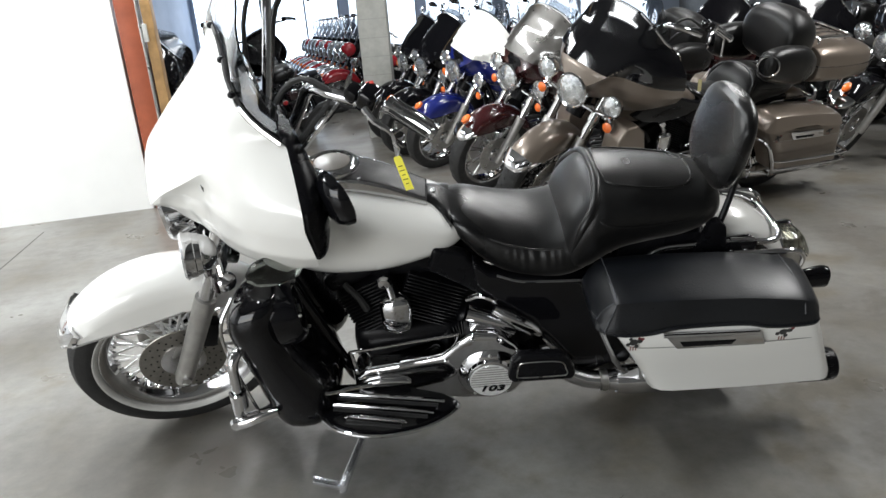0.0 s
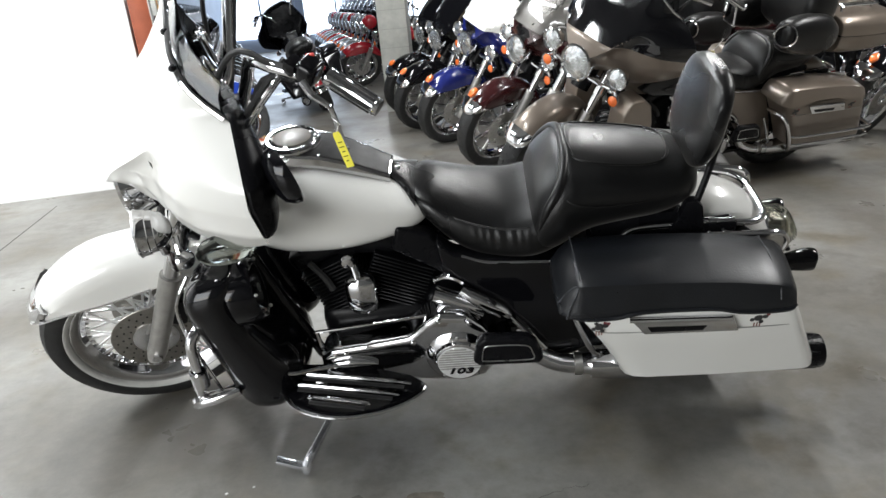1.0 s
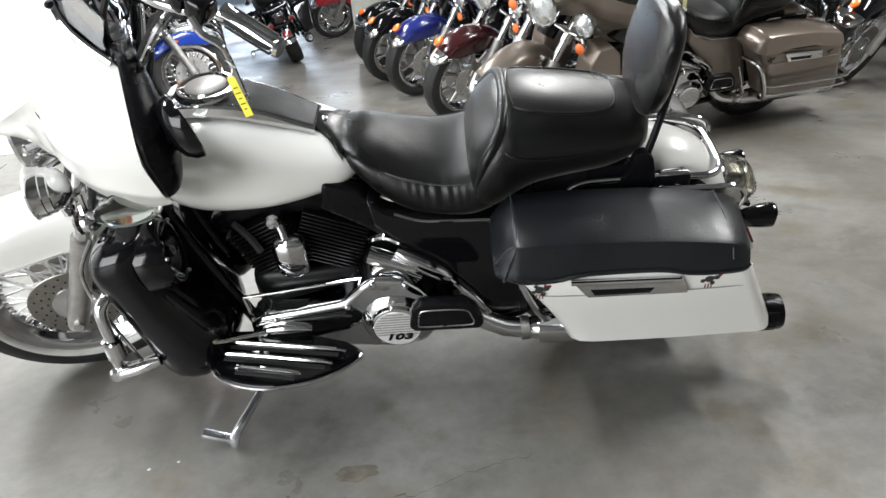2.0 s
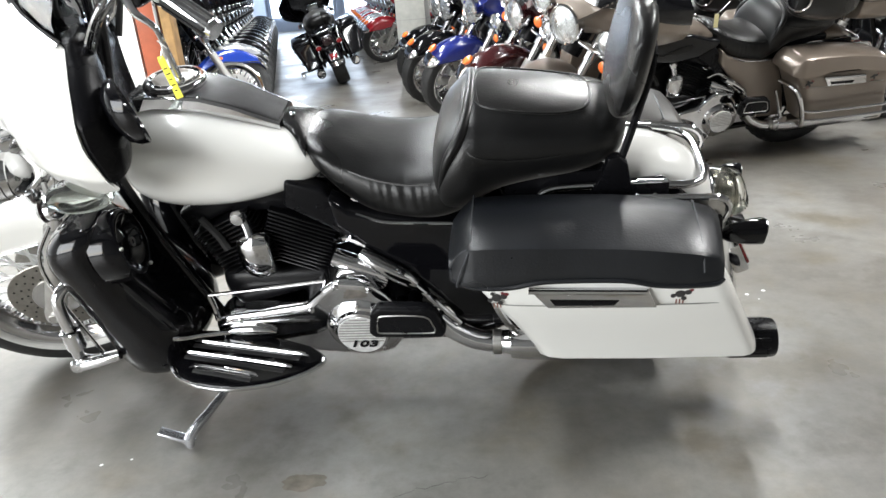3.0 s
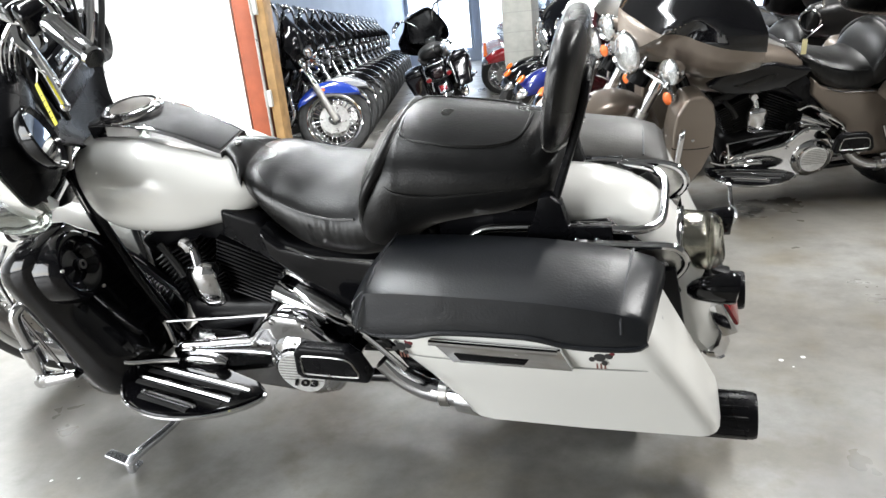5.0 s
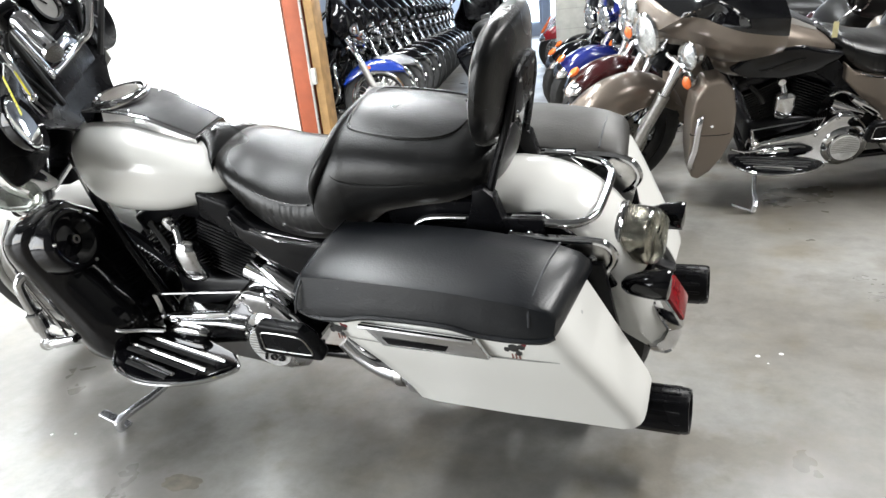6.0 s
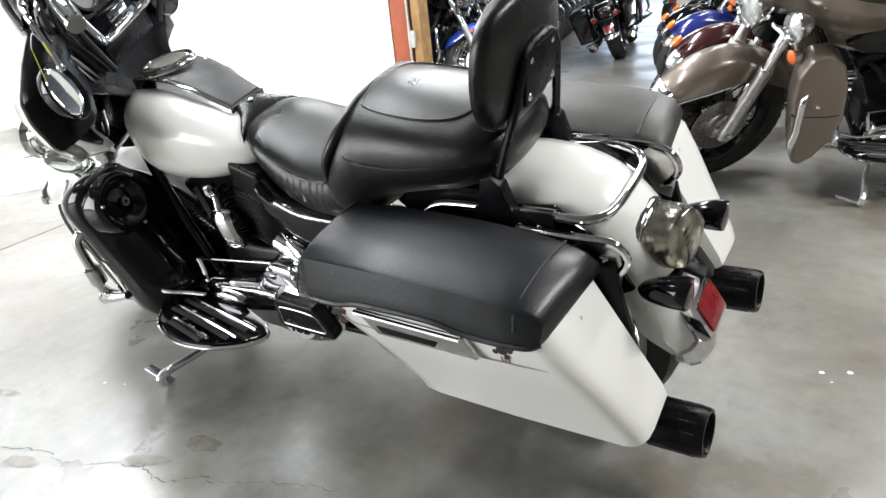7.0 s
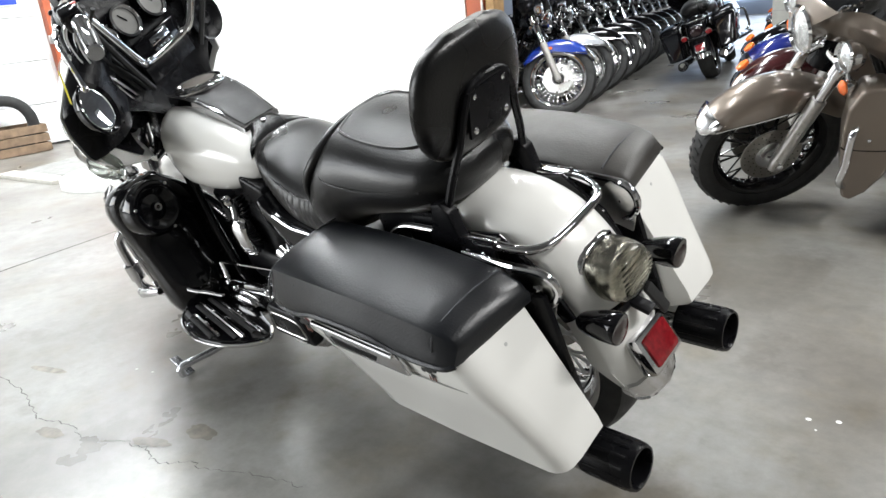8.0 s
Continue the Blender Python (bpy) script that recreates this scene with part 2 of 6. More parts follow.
def wheel(name, parent, c, R, S, o, width=0.13):
    """Wheel with tyre, whitewall, rim, spokes, hub and brake disc."""
    n = o["seg"]
    at = S @ Matrix.Translation(c)
    h = width / 2
    rr = R - 0.105
    rim = lathe([(rr + 0.022, -h * 0.74), (rr + 0.016, -h * 0.76), (rr + 0.010, -h * 0.70), (rr - 0.002, -h * 0.62), (rr - 0.010, -h * 0.44), (rr - 0.022, -h * 0.2), (rr - 0.022, h * 0.2), (rr - 0.010, h * 0.44), (rr - 0.002, h * 0.62), (rr + 0.010, h * 0.70), (rr + 0.016, h * 0.76), (rr + 0.022, h * 0.74), (rr + 0.012, h * 0.5), (rr + 0.002, 0.0), (rr + 0.012, -h * 0.5)], n, at, closed=True)
    w = part(name, rim, o["rim"], parent, o.get("wheel_label", ""))
    prof = [(rr + 0.01, -h * 0.62), (rr + 0.035, -h * 0.92), (R - 0.045, -h), (R - 0.018, -h * 0.86), (R - 0.004, -h * 0.5), (R, 0), (R - 0.004, h * 0.5), (R - 0.018, h * 0.86), (R - 0.045, h), (rr + 0.035, h * 0.92), (rr + 0.01, h * 0.62), (rr + 0.012, 0)]
    part("tyre", lathe(prof, n, at, closed=True), RUBBER, w)
    if o.get("treads"):
        # tread grooves as raised blocks round the crown
        bm = bmesh.new()
        k = 44
        for i in range(k):
            for s in (-1, 1):
                m = at @ Matrix.Rotation(2 * math.pi * (i + 0.25 * s) / k, 4, "Y") @ pose(R - 0.004, s * h * 0.42, 0, s * 22, 0, s * 12)
                bmesh.ops.create_cube(bm, size=1, matrix=m @ Matrix.Diagonal((0.006, 0.036, 0.016, 1)))
        part("tread", bm, RUBBER, w)
    if o.get("whitewall"):
        for s in (-1, 1):
            ww = [(rr + 0.020, s * h * 0.72), (rr + 0.024, s * (h * 0.80 + 0.003)), (rr + 0.032, s * (h * 0.90 + 0.003)), (rr + 0.037, s * (h * 0.93 + 0.002)), (rr + 0.039, s * (h * 0.93 - 0.002)), (rr + 0.030, s * (h * 0.80)), (rr + 0.020, s * h * 0.60)]
            part("whitewall", lathe(ww, n, at, closed=True), WALLW, w)
    part("hub", lathe([(0.0, -0.062), (0.022, -0.062), (0.024, -0.045), (0.042, -0.042), (0.044, -0.034), (0.028, -0.028), (0.026, 0.028), (0.044, 0.034), (0.042, 0.042), (0.024, 0.045), (0.022, 0.062), (0.0, 0.062)], 20, at), CHROME, w)
    for s in o.get("discs", (-1,)):
        part("brake_disc", lathe([(0.055, s * 0.068), (0.132, s * 0.068), (0.134, s * 0.066), (0.132, s * 0.062), (0.055, s * 0.062)], n, at, closed=True), DISC if o["fine"] else STEEL, w)
        if o["fine"]:
            bm = bmesh.new()
            for i in range(54):
                a = 2 * math.pi * i / 54
                r = (0.080, 0.098, 0.116)[i % 3]
                bmesh.ops.create_cone(bm, cap_ends=True, segments=6, radius1=0.0032, radius2=0.0032, depth=0.0015, matrix=at @ Matrix.Translation((r * math.cos(a), s * 0.0685, r * math.sin(a))) @ Matrix.Rotation(radians(90), 4, "X"))
            part("drilled_ring", bm, PLASTIC, w, kind="stuff")
            part("disc_carrier", lathe([(0.02, s * 0.07), (0.045, s * 0.076), (0.070, s * 0.072), (0.068, s * 0.064), (0.02, s * 0.062)], 20, at, closed=True), CHROME, w)
    if o["spokes"] == "wire":
        k = (60 if o.get("whitewall") else 40) if o["fine"] else 24
        me = None
        for i in range(k):
            a = 2 * math.pi * (i // 4) / (k / 4) + (0.18 if i % 4 in (1, 2) else 0.0)
            s = 1 if i % 2 else -1
            lean = 0.42 if i % 4 < 2 else -0.42
            p, q = Vector((0.040 * math.cos(a + lean * 2.2), s * 0.037, 0.040 * math.sin(a + lean * 2.2))), Vector(((rr - 0.012) * math.cos(a), -s * 0.004, (rr - 0.012) * math.sin(a)))
            if me is None:
                L0 = (q - p).length
                spoke = part("spoke", tube([(0, 0, 0), (0, L0, 0)], 0.0041 if o["fine"] else 0.0032, 5), o["spoke"], w)
                me = spoke.data
            else:
                spoke = new("spoke", me)
                spoke.parent = w
            spoke.matrix_local = at @ facing(p, q - p)
        # nipples round the rim
        if o["fine"]:
            bm = bmesh.new()
            for i in range(k):
                a = 2 * math.pi * (i + 0.5) / k
                bmesh.ops.create_cone(bm, cap_ends=True, segments=6, radius1=0.006, radius2=0.003, depth=0.02, matrix=at @ Matrix.Rotation(-a, 4, "Y") @ Matrix.Translation((rr - 0.022, 0, 0)) @ Matrix.Rotation(radians(-90), 4, "Y"))
            part("nipple_ring", bm, CHROME, w, kind="stuff")
    else:
        k = 28 if o["spokes"] == "many" else 9
        me = None
        for i in range(k):
            if me is None:
                thin = 0.3 if k > 9 else 1.0
                bm = loft_x([(0.03, 0.012 * thin, -0.022 * thin, 0.022 * thin), (0.10, 0.010 * thin, -0.012 * thin, 0.012 * thin), (rr - 0.01, 0.012 * thin, -0.02 * thin, 0.02 * thin)], 10, 2)
                spoke = part("spoke", bm, o["rim"], w)
                me = spoke.data
            else:
                spoke = new("spoke", me)
                spoke.parent = w
            spoke.matrix_local = at @ Matrix.Rotation(2 * math.pi * i / k, 4, "Y")
    return w


def guard(rows, c, S, w=0.085, thick=0.004, steps=4):
    """A mudguard: rows of angle (degrees), crown radius, lower edge radius, half width."""
    rings = []
    for a, R, low, hw in smooth(rows, steps):
        a = radians(a)
        low = min(low, R - 0.006)
        sec = [(-hw, low), (-hw * 1.0, low + (R - low) * 0.45), (-hw * 0.95, R - 0.040 * min(1, (R - low) / 0.06)), (-hw * 0.76, R - 0.017 * min(1, (R - low) / 0.06)), (-hw * 0.40, R - 0.003), (0, R + 0.002), (hw * 0.40, R - 0.003), (hw * 0.76, R - 0.017 * min(1, (R - low) / 0.06)), (hw * 0.95, R - 0.040 * min(1, (R - low) / 0.06)), (hw * 1.0, low + (R - low) * 0.45), (hw, low)]
        inner = [(y * (1 - thick / hw), r - thick) for y, r in sec[::-1]]
        rings.append([Vector((c[0] + r * math.cos(a), y, c[2] + r * math.sin(a))) for y, r in sec + inner])
    return xform(ring_loft(rings), S)


FZ = [0.78, 0.84, 0.90, 0.96, 1.03, 1.10, 1.18, 1.26, 1.36]
FW = [0.24, 0.288, 0.312, 0.325, 0.323, 0.306, 0.275, 0.242, 0.195]
FX = [-0.68, -0.74, -0.785, -0.792, -0.772, -0.705, -0.622, -0.552, -0.475]


def fairing_edge(u):
    """Lower and upper edge of the fairing at -1 <= u <= 1 (0 in front)."""
    a = abs(u)
    return interp(a, [0, 0.10, 0.20, 0.34, 0.46, 0.58, 0.70, 0.85, 1], [0.84, 0.84, 0.85, 0.86, 0.835, 0.80, 0.785, 0.81, 0.85]) + 0.06 * max(0.0, u) ** 2 + 0.075 * max(0.0, -u - 0.62) / 0.38, interp(a, [0, 0.3, 0.6, 0.8, 1], [1.322, 1.316, 1.288, 1.245, 1.185])


def crease(u):
    return interp(abs(u), [0, 0.15, 0.31, 0.48, 0.65, 0.8, 1], [0.90, 0.965, 1.045, 1.115, 1.12, 1.08, 1.04])


def scoop(u, z):
    """How far the shell is drawn in below the crease that rises from the nose to the side."""
    a = abs(u)
    zc = crease(u)
    d = interp(a, [0, 0.15, 0.31, 0.48, 0.65, 0.8, 1], [0.020, 0.060, 0.080, 0.072, 0.040, 0.012, 0.0])
    k = max(0.0, (zc - z) / interp(a, [0, 0.3, 0.6, 1], [0.025, 0.032, 0.06, 0.12]))
    return d * (1 - math.exp(-k ** interp(a, [0, 0.35, 0.7], [1.0, 1.05, 1.6])))


def fairing_point(u, z, inset=0.0):
    dent = inset + scoop(u, z)
    w, xf, xr = interp(z, FZ, FW) - inset - 0.55 * (dent - inset), interp(z, FZ, FX) + dent, interp(z, [0.8, 1.05, 1.2, 1.36], [-0.405, -0.44, -0.425, -0.50])
    if u > 0:
        xr, w = xr - 0.08 * u, w - 0.055 * u
    else:
        w += interp(z, [0.78, 0.88, 0.97, 1.09, 1.15, 1.20], [0.05, 0.11, 0.135, 0.135, 0.085, 0.02]) * abs(u) ** 3
    a = u * math.pi / 2
    return Vector((xr - (xr - xf) * abs(math.cos(a)) ** 0.85, w * se(math.sin(a), 0.85), z))


def fairing_parts(bike, o, S):
    n, k = (64, 52) if o["fine"] else (20, 8)
    us = np.linspace(-1, 1, n)
    rings = []
    for u in us:
        lo, hi = fairing_edge(u)
        zc = min(max(crease(u), lo + 0.01), hi - 0.02)
        zs = np.concatenate([np.linspace(lo, zc, k // 2, endpoint=False), np.linspace(zc, hi, k - k // 2)])
        # crease that runs from the lamp to the wing tip
        out = []
        for z in zs:
            out.append(fairing_point(u, z))
        rings.append(out + [fairing_point(u, z, 0.008) for z in zs[::-1]])
    shell = part("fairing", xform(ring_loft(rings), S), o["paint"], bike, o.get("fairing_label", ""))
    if o.get("paint2"):
        rings = []
        for u in us:
            lo, hi = fairing_edge(u)
            lo = max(lo, 1.045 - 0.03 * abs(u))
            zs = np.linspace(lo, hi - 0.002, 24)
            rings.append([fairing_point(u, z, -0.005 if o["fine"] else -0.014) for z in zs] + [fairing_point(u, z, 0.002) for z in zs[::-1]])
        part("upper_panel", xform(ring_loft(rings), S), o["paint2"], shell)
    # trim and windshield along the upper edge
    edge = [fairing_point(u, fairing_edge(u)[1], -0.001) for u in np.linspace(-0.98, 0.98, 24)]
    part("windshield_trim", xform(tube(edge, 0.008, 8, 1), S), CHROME, shell)
    rings = []
    for u in np.linspace(-0.97, 0.97, 24):
        p = fairing_point(u, fairing_edge(u)[1], 0.004)
        hgt = o.get("shield", 0.11) * (1 - 0.45 * abs(u) ** 2)
        q = p + Vector((0.55 * hgt * (1 - 0.5 * abs(u)), -0.25 * p.y * hgt / 0.15, hgt))
        mid = (p + q) / 2 + Vector((-0.008, 0, 0))
        i = Vector((0.005, 0, 0)) if abs(u) < 0.8 else Vector((0.002, -math.copysign(0.005, u), 0))
        rings.append([p, mid, q, q + i, mid + i, p + i])
    part("windshield", xform(ring_loft(rings), S), TINT, shell, "dark tinted low windshield")
    if o["fine"]:
        for u in (-0.62, 0.62, -0.25, 0.25):
            p = fairing_point(u, fairing_edge(u)[1] + 0.002, -0.008)
            part("windshield_bolt", xform(ball(p, 0.010, 1, 1, 0.8, 10), S), PLASTIC, shell)
    # inner fairing with dials
    rings = []
    for z in np.linspace(0.83, 1.27, 12):
        w = min(interp(z, FZ, FW) - 0.040, interp(z, [0.83, 0.93, 1.0, 1.10], [0.11, 0.17, 0.28, 0.33]))
        ys = np.linspace(-w, w * 0.78, 14)
        edge_x = interp(z, [0.8, 1.05, 1.2, 1.36], [-0.405, -0.44, -0.425, -0.50])
        back_x = -0.47 if z < 1.1 else -0.47 - (z - 1.1) * 0.25
        front = [Vector((back_x + (edge_x - back_x) * (y / w) ** 4, y, z)) for y in ys]
        rings.append(front + [p + Vector((-0.02, 0, 0)) for p in front[::-1]])
    inner = part("inner_fairing", xform(ring_loft(rings), S), PLASTIC, shell, "black plastic dashboard inside the fairing")
    # dark lining of the shell
    rings = []
    for u in np.linspace(-0.66, 0.97, 24):
        zs = np.linspace(fairing_edge(u)[0] + 0.02, fairing_edge(u)[1] - 0.02, 8)
        rings.append([fairing_point(u * 0.985, z, 0.0095) for z in zs] + [fairing_point(u * 0.985, z, 0.012) for z in zs[::-1]])
    part("lining", xform(ring_loft(rings), S), PLASTIC, shell)
    if o["fine"]:
        def dial(y, z, r, name="dial"):
            m = S @ facing((-0.472, y, z), (1, 0, 0.25))
            d = part(name, lathe([(0.0, 0.0), (r, 0.0), (r + 0.008, 0.010), (r + 0.006, 0.022), (r - 0.002, 0.024), (r - 0.004, 0.016), (0.0, 0.014)], 28, m), GLOSS, inner)
            part("bezel", lathe([(r - 0.003, 0.022), (r + 0.005, 0.022), (r + 0.006, 0.027), (r - 0.001, 0.028)], 28, m, closed=True), CHROME, d)
            part("dial_face", lathe([(0, 0.017), (r - 0.004, 0.017), (r - 0.004, 0.0165), (0, 0.0165)], 24, m), mat("dial_face", (0.26, 0.26, 0.25), 0.12, coat=0.7), d)
            part("needle", join(box(0.004, 0.002, r * 0.7, m @ Matrix.Translation((0, 0.019, r * 0.25)) @ Matrix.Rotation(0.5, 4, "Y"), 0)), GLOSS, d)
        dial(-0.062, 1.165, 0.043)
        dial(0.062, 1.165, 0.043)
        for y in (-0.15, 0.15):
            dial(y, 1.155, 0.026, "small_dial")
        for y in (-0.225, 0.225):
            m = S @ facing((-0.465, y, 1.03), (1, 0, 0))
            part("speaker", lathe([(0.0, 0.006), (0.02, 0.012), (0.03, 0.004), (0.062, 0.008), (0.072, 0.016), (0.076, 0.0)], 28, m), PLASTIC, inner)
        rad = part("radio", box(0.03, 0.20, 0.062, S @ Matrix.Translation((-0.455, 0, 1.075)), 0.008), GLOSS, inner, "black radio with chrome keys")
        part("radio_display", box(0.004, 0.085, 0.024, S @ Matrix.Translation((-0.438, 0, 1.083)), 0.002), CHROME, rad)
        for i in range(5):
            part("key", box(0.006, 0.014, 0.008, S @ Matrix.Translation((-0.437, -0.036 + 0.018 * i, 1.058)), 0.002), CHROME, rad)
        part("glove_lid", box(0.02, 0.22, 0.055, S @ Matrix.Translation((-0.455, 0, 1.005)), 0.01), PLASTIC, inner)
        # pods of the inner fairing with the mirrors set in them
        for s in o.get("mirrors", (-1,)):
            rings = []
            for z in np.linspace(0.955, 1.195, 16):
                q = fairing_point(-1, z)
                k = max(0.12, math.sin(math.pi * interp(z, [0.92, 1.05, 1.21], [0.03, 0.5, 0.97]))) ** 0.7
                prof = ((-0.006, 0.010), (0.012, 0.002), (0.032, 0.010), (0.052, 0.030), (0.064, 0.062), (0.066, 0.10), (0.052, 0.15), (0.020, 0.20), (-0.02, 0.25), (-0.04, 0.22), (-0.02, 0.12), (-0.012, 0.04))
                rings.append([(q.x + (dx * k if dx > 0 else dx), s * (-q.y - dy * (0.5 + 0.5 * k)), z) for dx, dy in prof])
            pod = part("mirror_pod", xform(ring_loft(smooth_rings(rings, 2)), S), PLASTIC, inner, "black plastic pod of the inner fairing")
            c = Vector((-0.352, s * 0.396, 1.072))
            m = S @ facing(c, (0.93, -s * 0.30, 0.12)) @ Matrix.Rotation(s * 0.35, 4, "Y") @ Matrix.Scale(0.90, 4)
            mir = part("mirror", xform(lathe([(0.0, -0.034), (0.030, -0.033), (0.056, -0.024), (0.071, -0.006), (0.076, 0.012), (0.072, 0.016), (0.062, 0.006), (0.0, 0.004)], 32), m @ Matrix.Diagonal((1.0, 1, 1.06, 1))), GLOSS, bike, "black oval mirror on the inner fairing")
            part("mirror_glass", xform(lathe([(0.0, 0.0100), (0.030, 0.0098), (0.050, 0.0093), (0.057, 0.0090), (0.058, 0.0089), (0.061, 0.0070), (0.0, 0.006)], 32), m @ Matrix.Diagonal((1.0, 1, 1.06, 1))), mat("mirror_glass", (0.9, 0.9, 0.9), 0.02, metal=1.0, vary=0.0, rvary=0.0), mir)
            part("mirror_arm", xform(tube([(-0.43, s * 0.37, 1.05), (-0.40, s * 0.385, 1.06), (-0.375, s * 0.392, 1.066)], [0.026, 0.024, 0.020], 10), S), PLASTIC, mir)
            part("wind_deflector", xform(loft_x([(-0.600, 0.006, 0.87, 0.895), (-0.575, 0.013, 0.845, 0.925), (-0.525, 0.018, 0.835, 0.935), (-0.48, 0.015, 0.845, 0.928), (-0.455, 0.005, 0.875, 0.91)], 18, 4, 0.95, y=s * 0.372), S), SMOKEGLASS, bike, "smoked plastic wind deflector")


def on_pillion(x, y):
    """A point of the pillion's top."""
    w, zb, zt = interp(x, [0.40, 0.445, 0.50, 0.58, 0.66, 0.72], [0.187, 0.184, 0.178, 0.172, 0.162, 0.145]), interp(x, [0.40, 0.445, 0.50, 0.58, 0.66, 0.72], [0.595, 0.62, 0.65, 0.668, 0.68, 0.70]), interp(x, [0.40, 0.445, 0.50, 0.58, 0.66, 0.72], [0.873, 0.890, 0.885, 0.872, 0.858, 0.846])
    c = min(1.0, (abs(y) / w)) ** (1 / 0.88)
    return (x, y, (zb + zt) / 2 + (zt - zb) / 2 * math.sqrt(1 - c * c) ** 0.88 + 0.001)


def lid_x(x):
    """Where a station of the saddlebag lid lies along the machine."""
    return interp(x, [0.36, 0.41, 0.66, 0.994], [0.372, 0.425, 0.655, 0.950])


def motorcycle(o):
    """A touring motorcycle on its side stand; o: paint and equipment."""
    bike = new(o.get("name", "motorcycle"))
    S = steered(o.get("steer", 20))
    fine, n = o["fine"], o["seg"]
    P = o["paint"]
    wf = dict(o)
    wf["discs"] = (-1, 1)
    wheel("front_wheel", bike, FA, 0.334, S, wf)
    wr = dict(o)
    wr["discs"] = (1,)
    wheel("rear_wheel", bike, RA, 0.325, Matrix(), wr, 0.16)
    # front mudguard with chrome tip
    g = part("front_fender", guard([(22, 0.358, 0.33, 0.08), (32, 0.360, 0.29, 0.088), (60, 0.362, 0.255, 0.092), (90, 0.363, 0.226, 0.092), (115, 0.363, 0.240, 0.092), (132, 0.364, 0.288, 0.090), (141, 0.363, 0.332, 0.082), (145, 0.361, 0.350, 0.06)], FA, S), o.get("fender", P), bike, o.get("fender_label", ""))
    if o.get("reflector"):
        part("side_reflector", xform(box(0.07, 0.008, 0.022, Matrix.Translation(FA + Vector((0.10, 0.100, 0.262))), 0.004), S), ORANGE, g)
        part("side_reflector", xform(box(0.07, 0.008, 0.022, Matrix.Translation(FA + Vector((0.10, -0.100, 0.262))), 0.004), S), ORANGE, g)
    part("fender_tip", guard([(133, 0.370, 0.338, 0.094), (140, 0.371, 0.330, 0.088), (146, 0.368, 0.340, 0.066), (149, 0.361, 0.348, 0.040)], FA, S, thick=0.008), CHROME, g, "chrome tip")
    for s in (-1, 1):
        pts = [FA + Vector((r * math.cos(radians(a)), s * 0.094, r * math.sin(radians(a)))) for a, r in ((140, 0.336), (128, 0.280), (112, 0.238), (92, 0.226), (75, 0.240))]
        part("fender_trim", xform(tube(pts, 0.004, 5, 3), S), CHROME, g)
    if o.get("fender_lamp"):
        part("fender_lamp", xform(loft_x([(-0.035, 0.012, -0.012, 0.012), (0, 0.028, -0.016, 0.016), (0.035, 0.012, -0.012, 0.012)], 10, 2), S @ Matrix.Translation(FA) @ Matrix.Rotation(radians(-128), 4, "Y") @ Matrix.Translation((0.405, 0, 0)) @ Matrix.Rotation(radians(90), 4, "Y")), ORANGE, g, "amber fender lamp")
    # fork
    for s in (-1, 1):
        a, y = FA, s * 0.125
        p = lambda d, y=y: Vector((FA.x, y, FA.z)) + RAKE * d
        fk = part("fork_leg", xform(tube([p(-0.035), p(0.0), p(0.05), p(0.30), p(0.33)], [0.026, 0.031, 0.029, 0.032, 0.032], 14, 2), S), o.get("fork", FORK), bike)
        part("fork_tube", xform(tube([p(0.33), p(0.52)], 0.024, 14), S), CHROME, fk)
        part("fork_cover", xform(tube([p(0.44), p(0.62)], [0.034, 0.036], 14), S), o.get("cover", CHROME), fk)
        if fine:
            part("caliper", xform(box(0.05, 0.045, 0.10, Matrix.Translation(p(0.13) + Vector((0.055, -s * 0.035, 0))) @ Matrix.Rotation(radians(20), 4, "Y"), 0.012), S), ENGINE, fk)
            part("axle_nut", xform(lathe([(0, 0.0), (0.016, 0), (0.016, 0.012), (0, 0.014)], 6, facing((FA.x, s * 0.152, FA.z), (0, s, 0))), S), CHROME, fk)
        # running lamp and indicator on the lamp bar
        c = Vector((-0.728, s * 0.235, 0.888))
        sp = part("spot_lamp", xform(lathe([(0.0, 0.075), (0.02, 0.072), (0.044, 0.054), (0.050, 0.036), (0.053, 0.034), (0.055, 0.020), (0.058, 0.018), (0.060, 0.0), (0.064, -0.006), (0.058, -0.012), (0.05, -0.004), (0.0, -0.002)], 24, facing(c, (1, 0, -0.12))), S), CHROME, bike, "chrome spot lamp")
        part("lamp_glass", xform(lathe([(0.0, -0.016), (0.03, -0.013), (0.052, -0.004), (0.05, 0.0), (0, 0.0)], 24, facing(c, (1, 0, -0.12))), S), LAMP, sp)
        part("lamp_bracket", xform(tube([(-0.70, s * 0.20, 0.80), (-0.69, s * 0.12, 0.785), (-0.68, 0, 0.785)], 0.011, 8), S), CHROME, sp)
        part("lamp_stem", xform(tube([(-0.70, s * 0.222, 0.82), (-0.70, s * 0.215, 0.79), (-0.70, s * 0.19, 0.785)], 0.012, 8), S), CHROME, sp)
        ci = Vector((-0.665, s * 0.235, 0.765)) if not o.get("amber") else Vector((-0.70, s * 0.245, 0.755))
        ind = part("indicator", xform(ball(ci, 0.030, 1.1, 1, 0.95, 14), S), CHROME, bike)
        part("indicator_lens", xform(lathe([(0, 0.012), (0.018, 0.010), (0.030, 0.0), (0.028, -0.006), (0, -0.006)], 18, facing(ci + Vector((-0.022, 0, 0)), (-1, 0, 0))), S), ORANGE if o.get("amber") else SMOKE, ind)
        part("indicator_stem", xform(cyl(ci + Vector((0, 0, 0.02)), ci + Vector((0, -s * 0.03, 0.06)), 0.010, n=8), S), CHROME, ind)
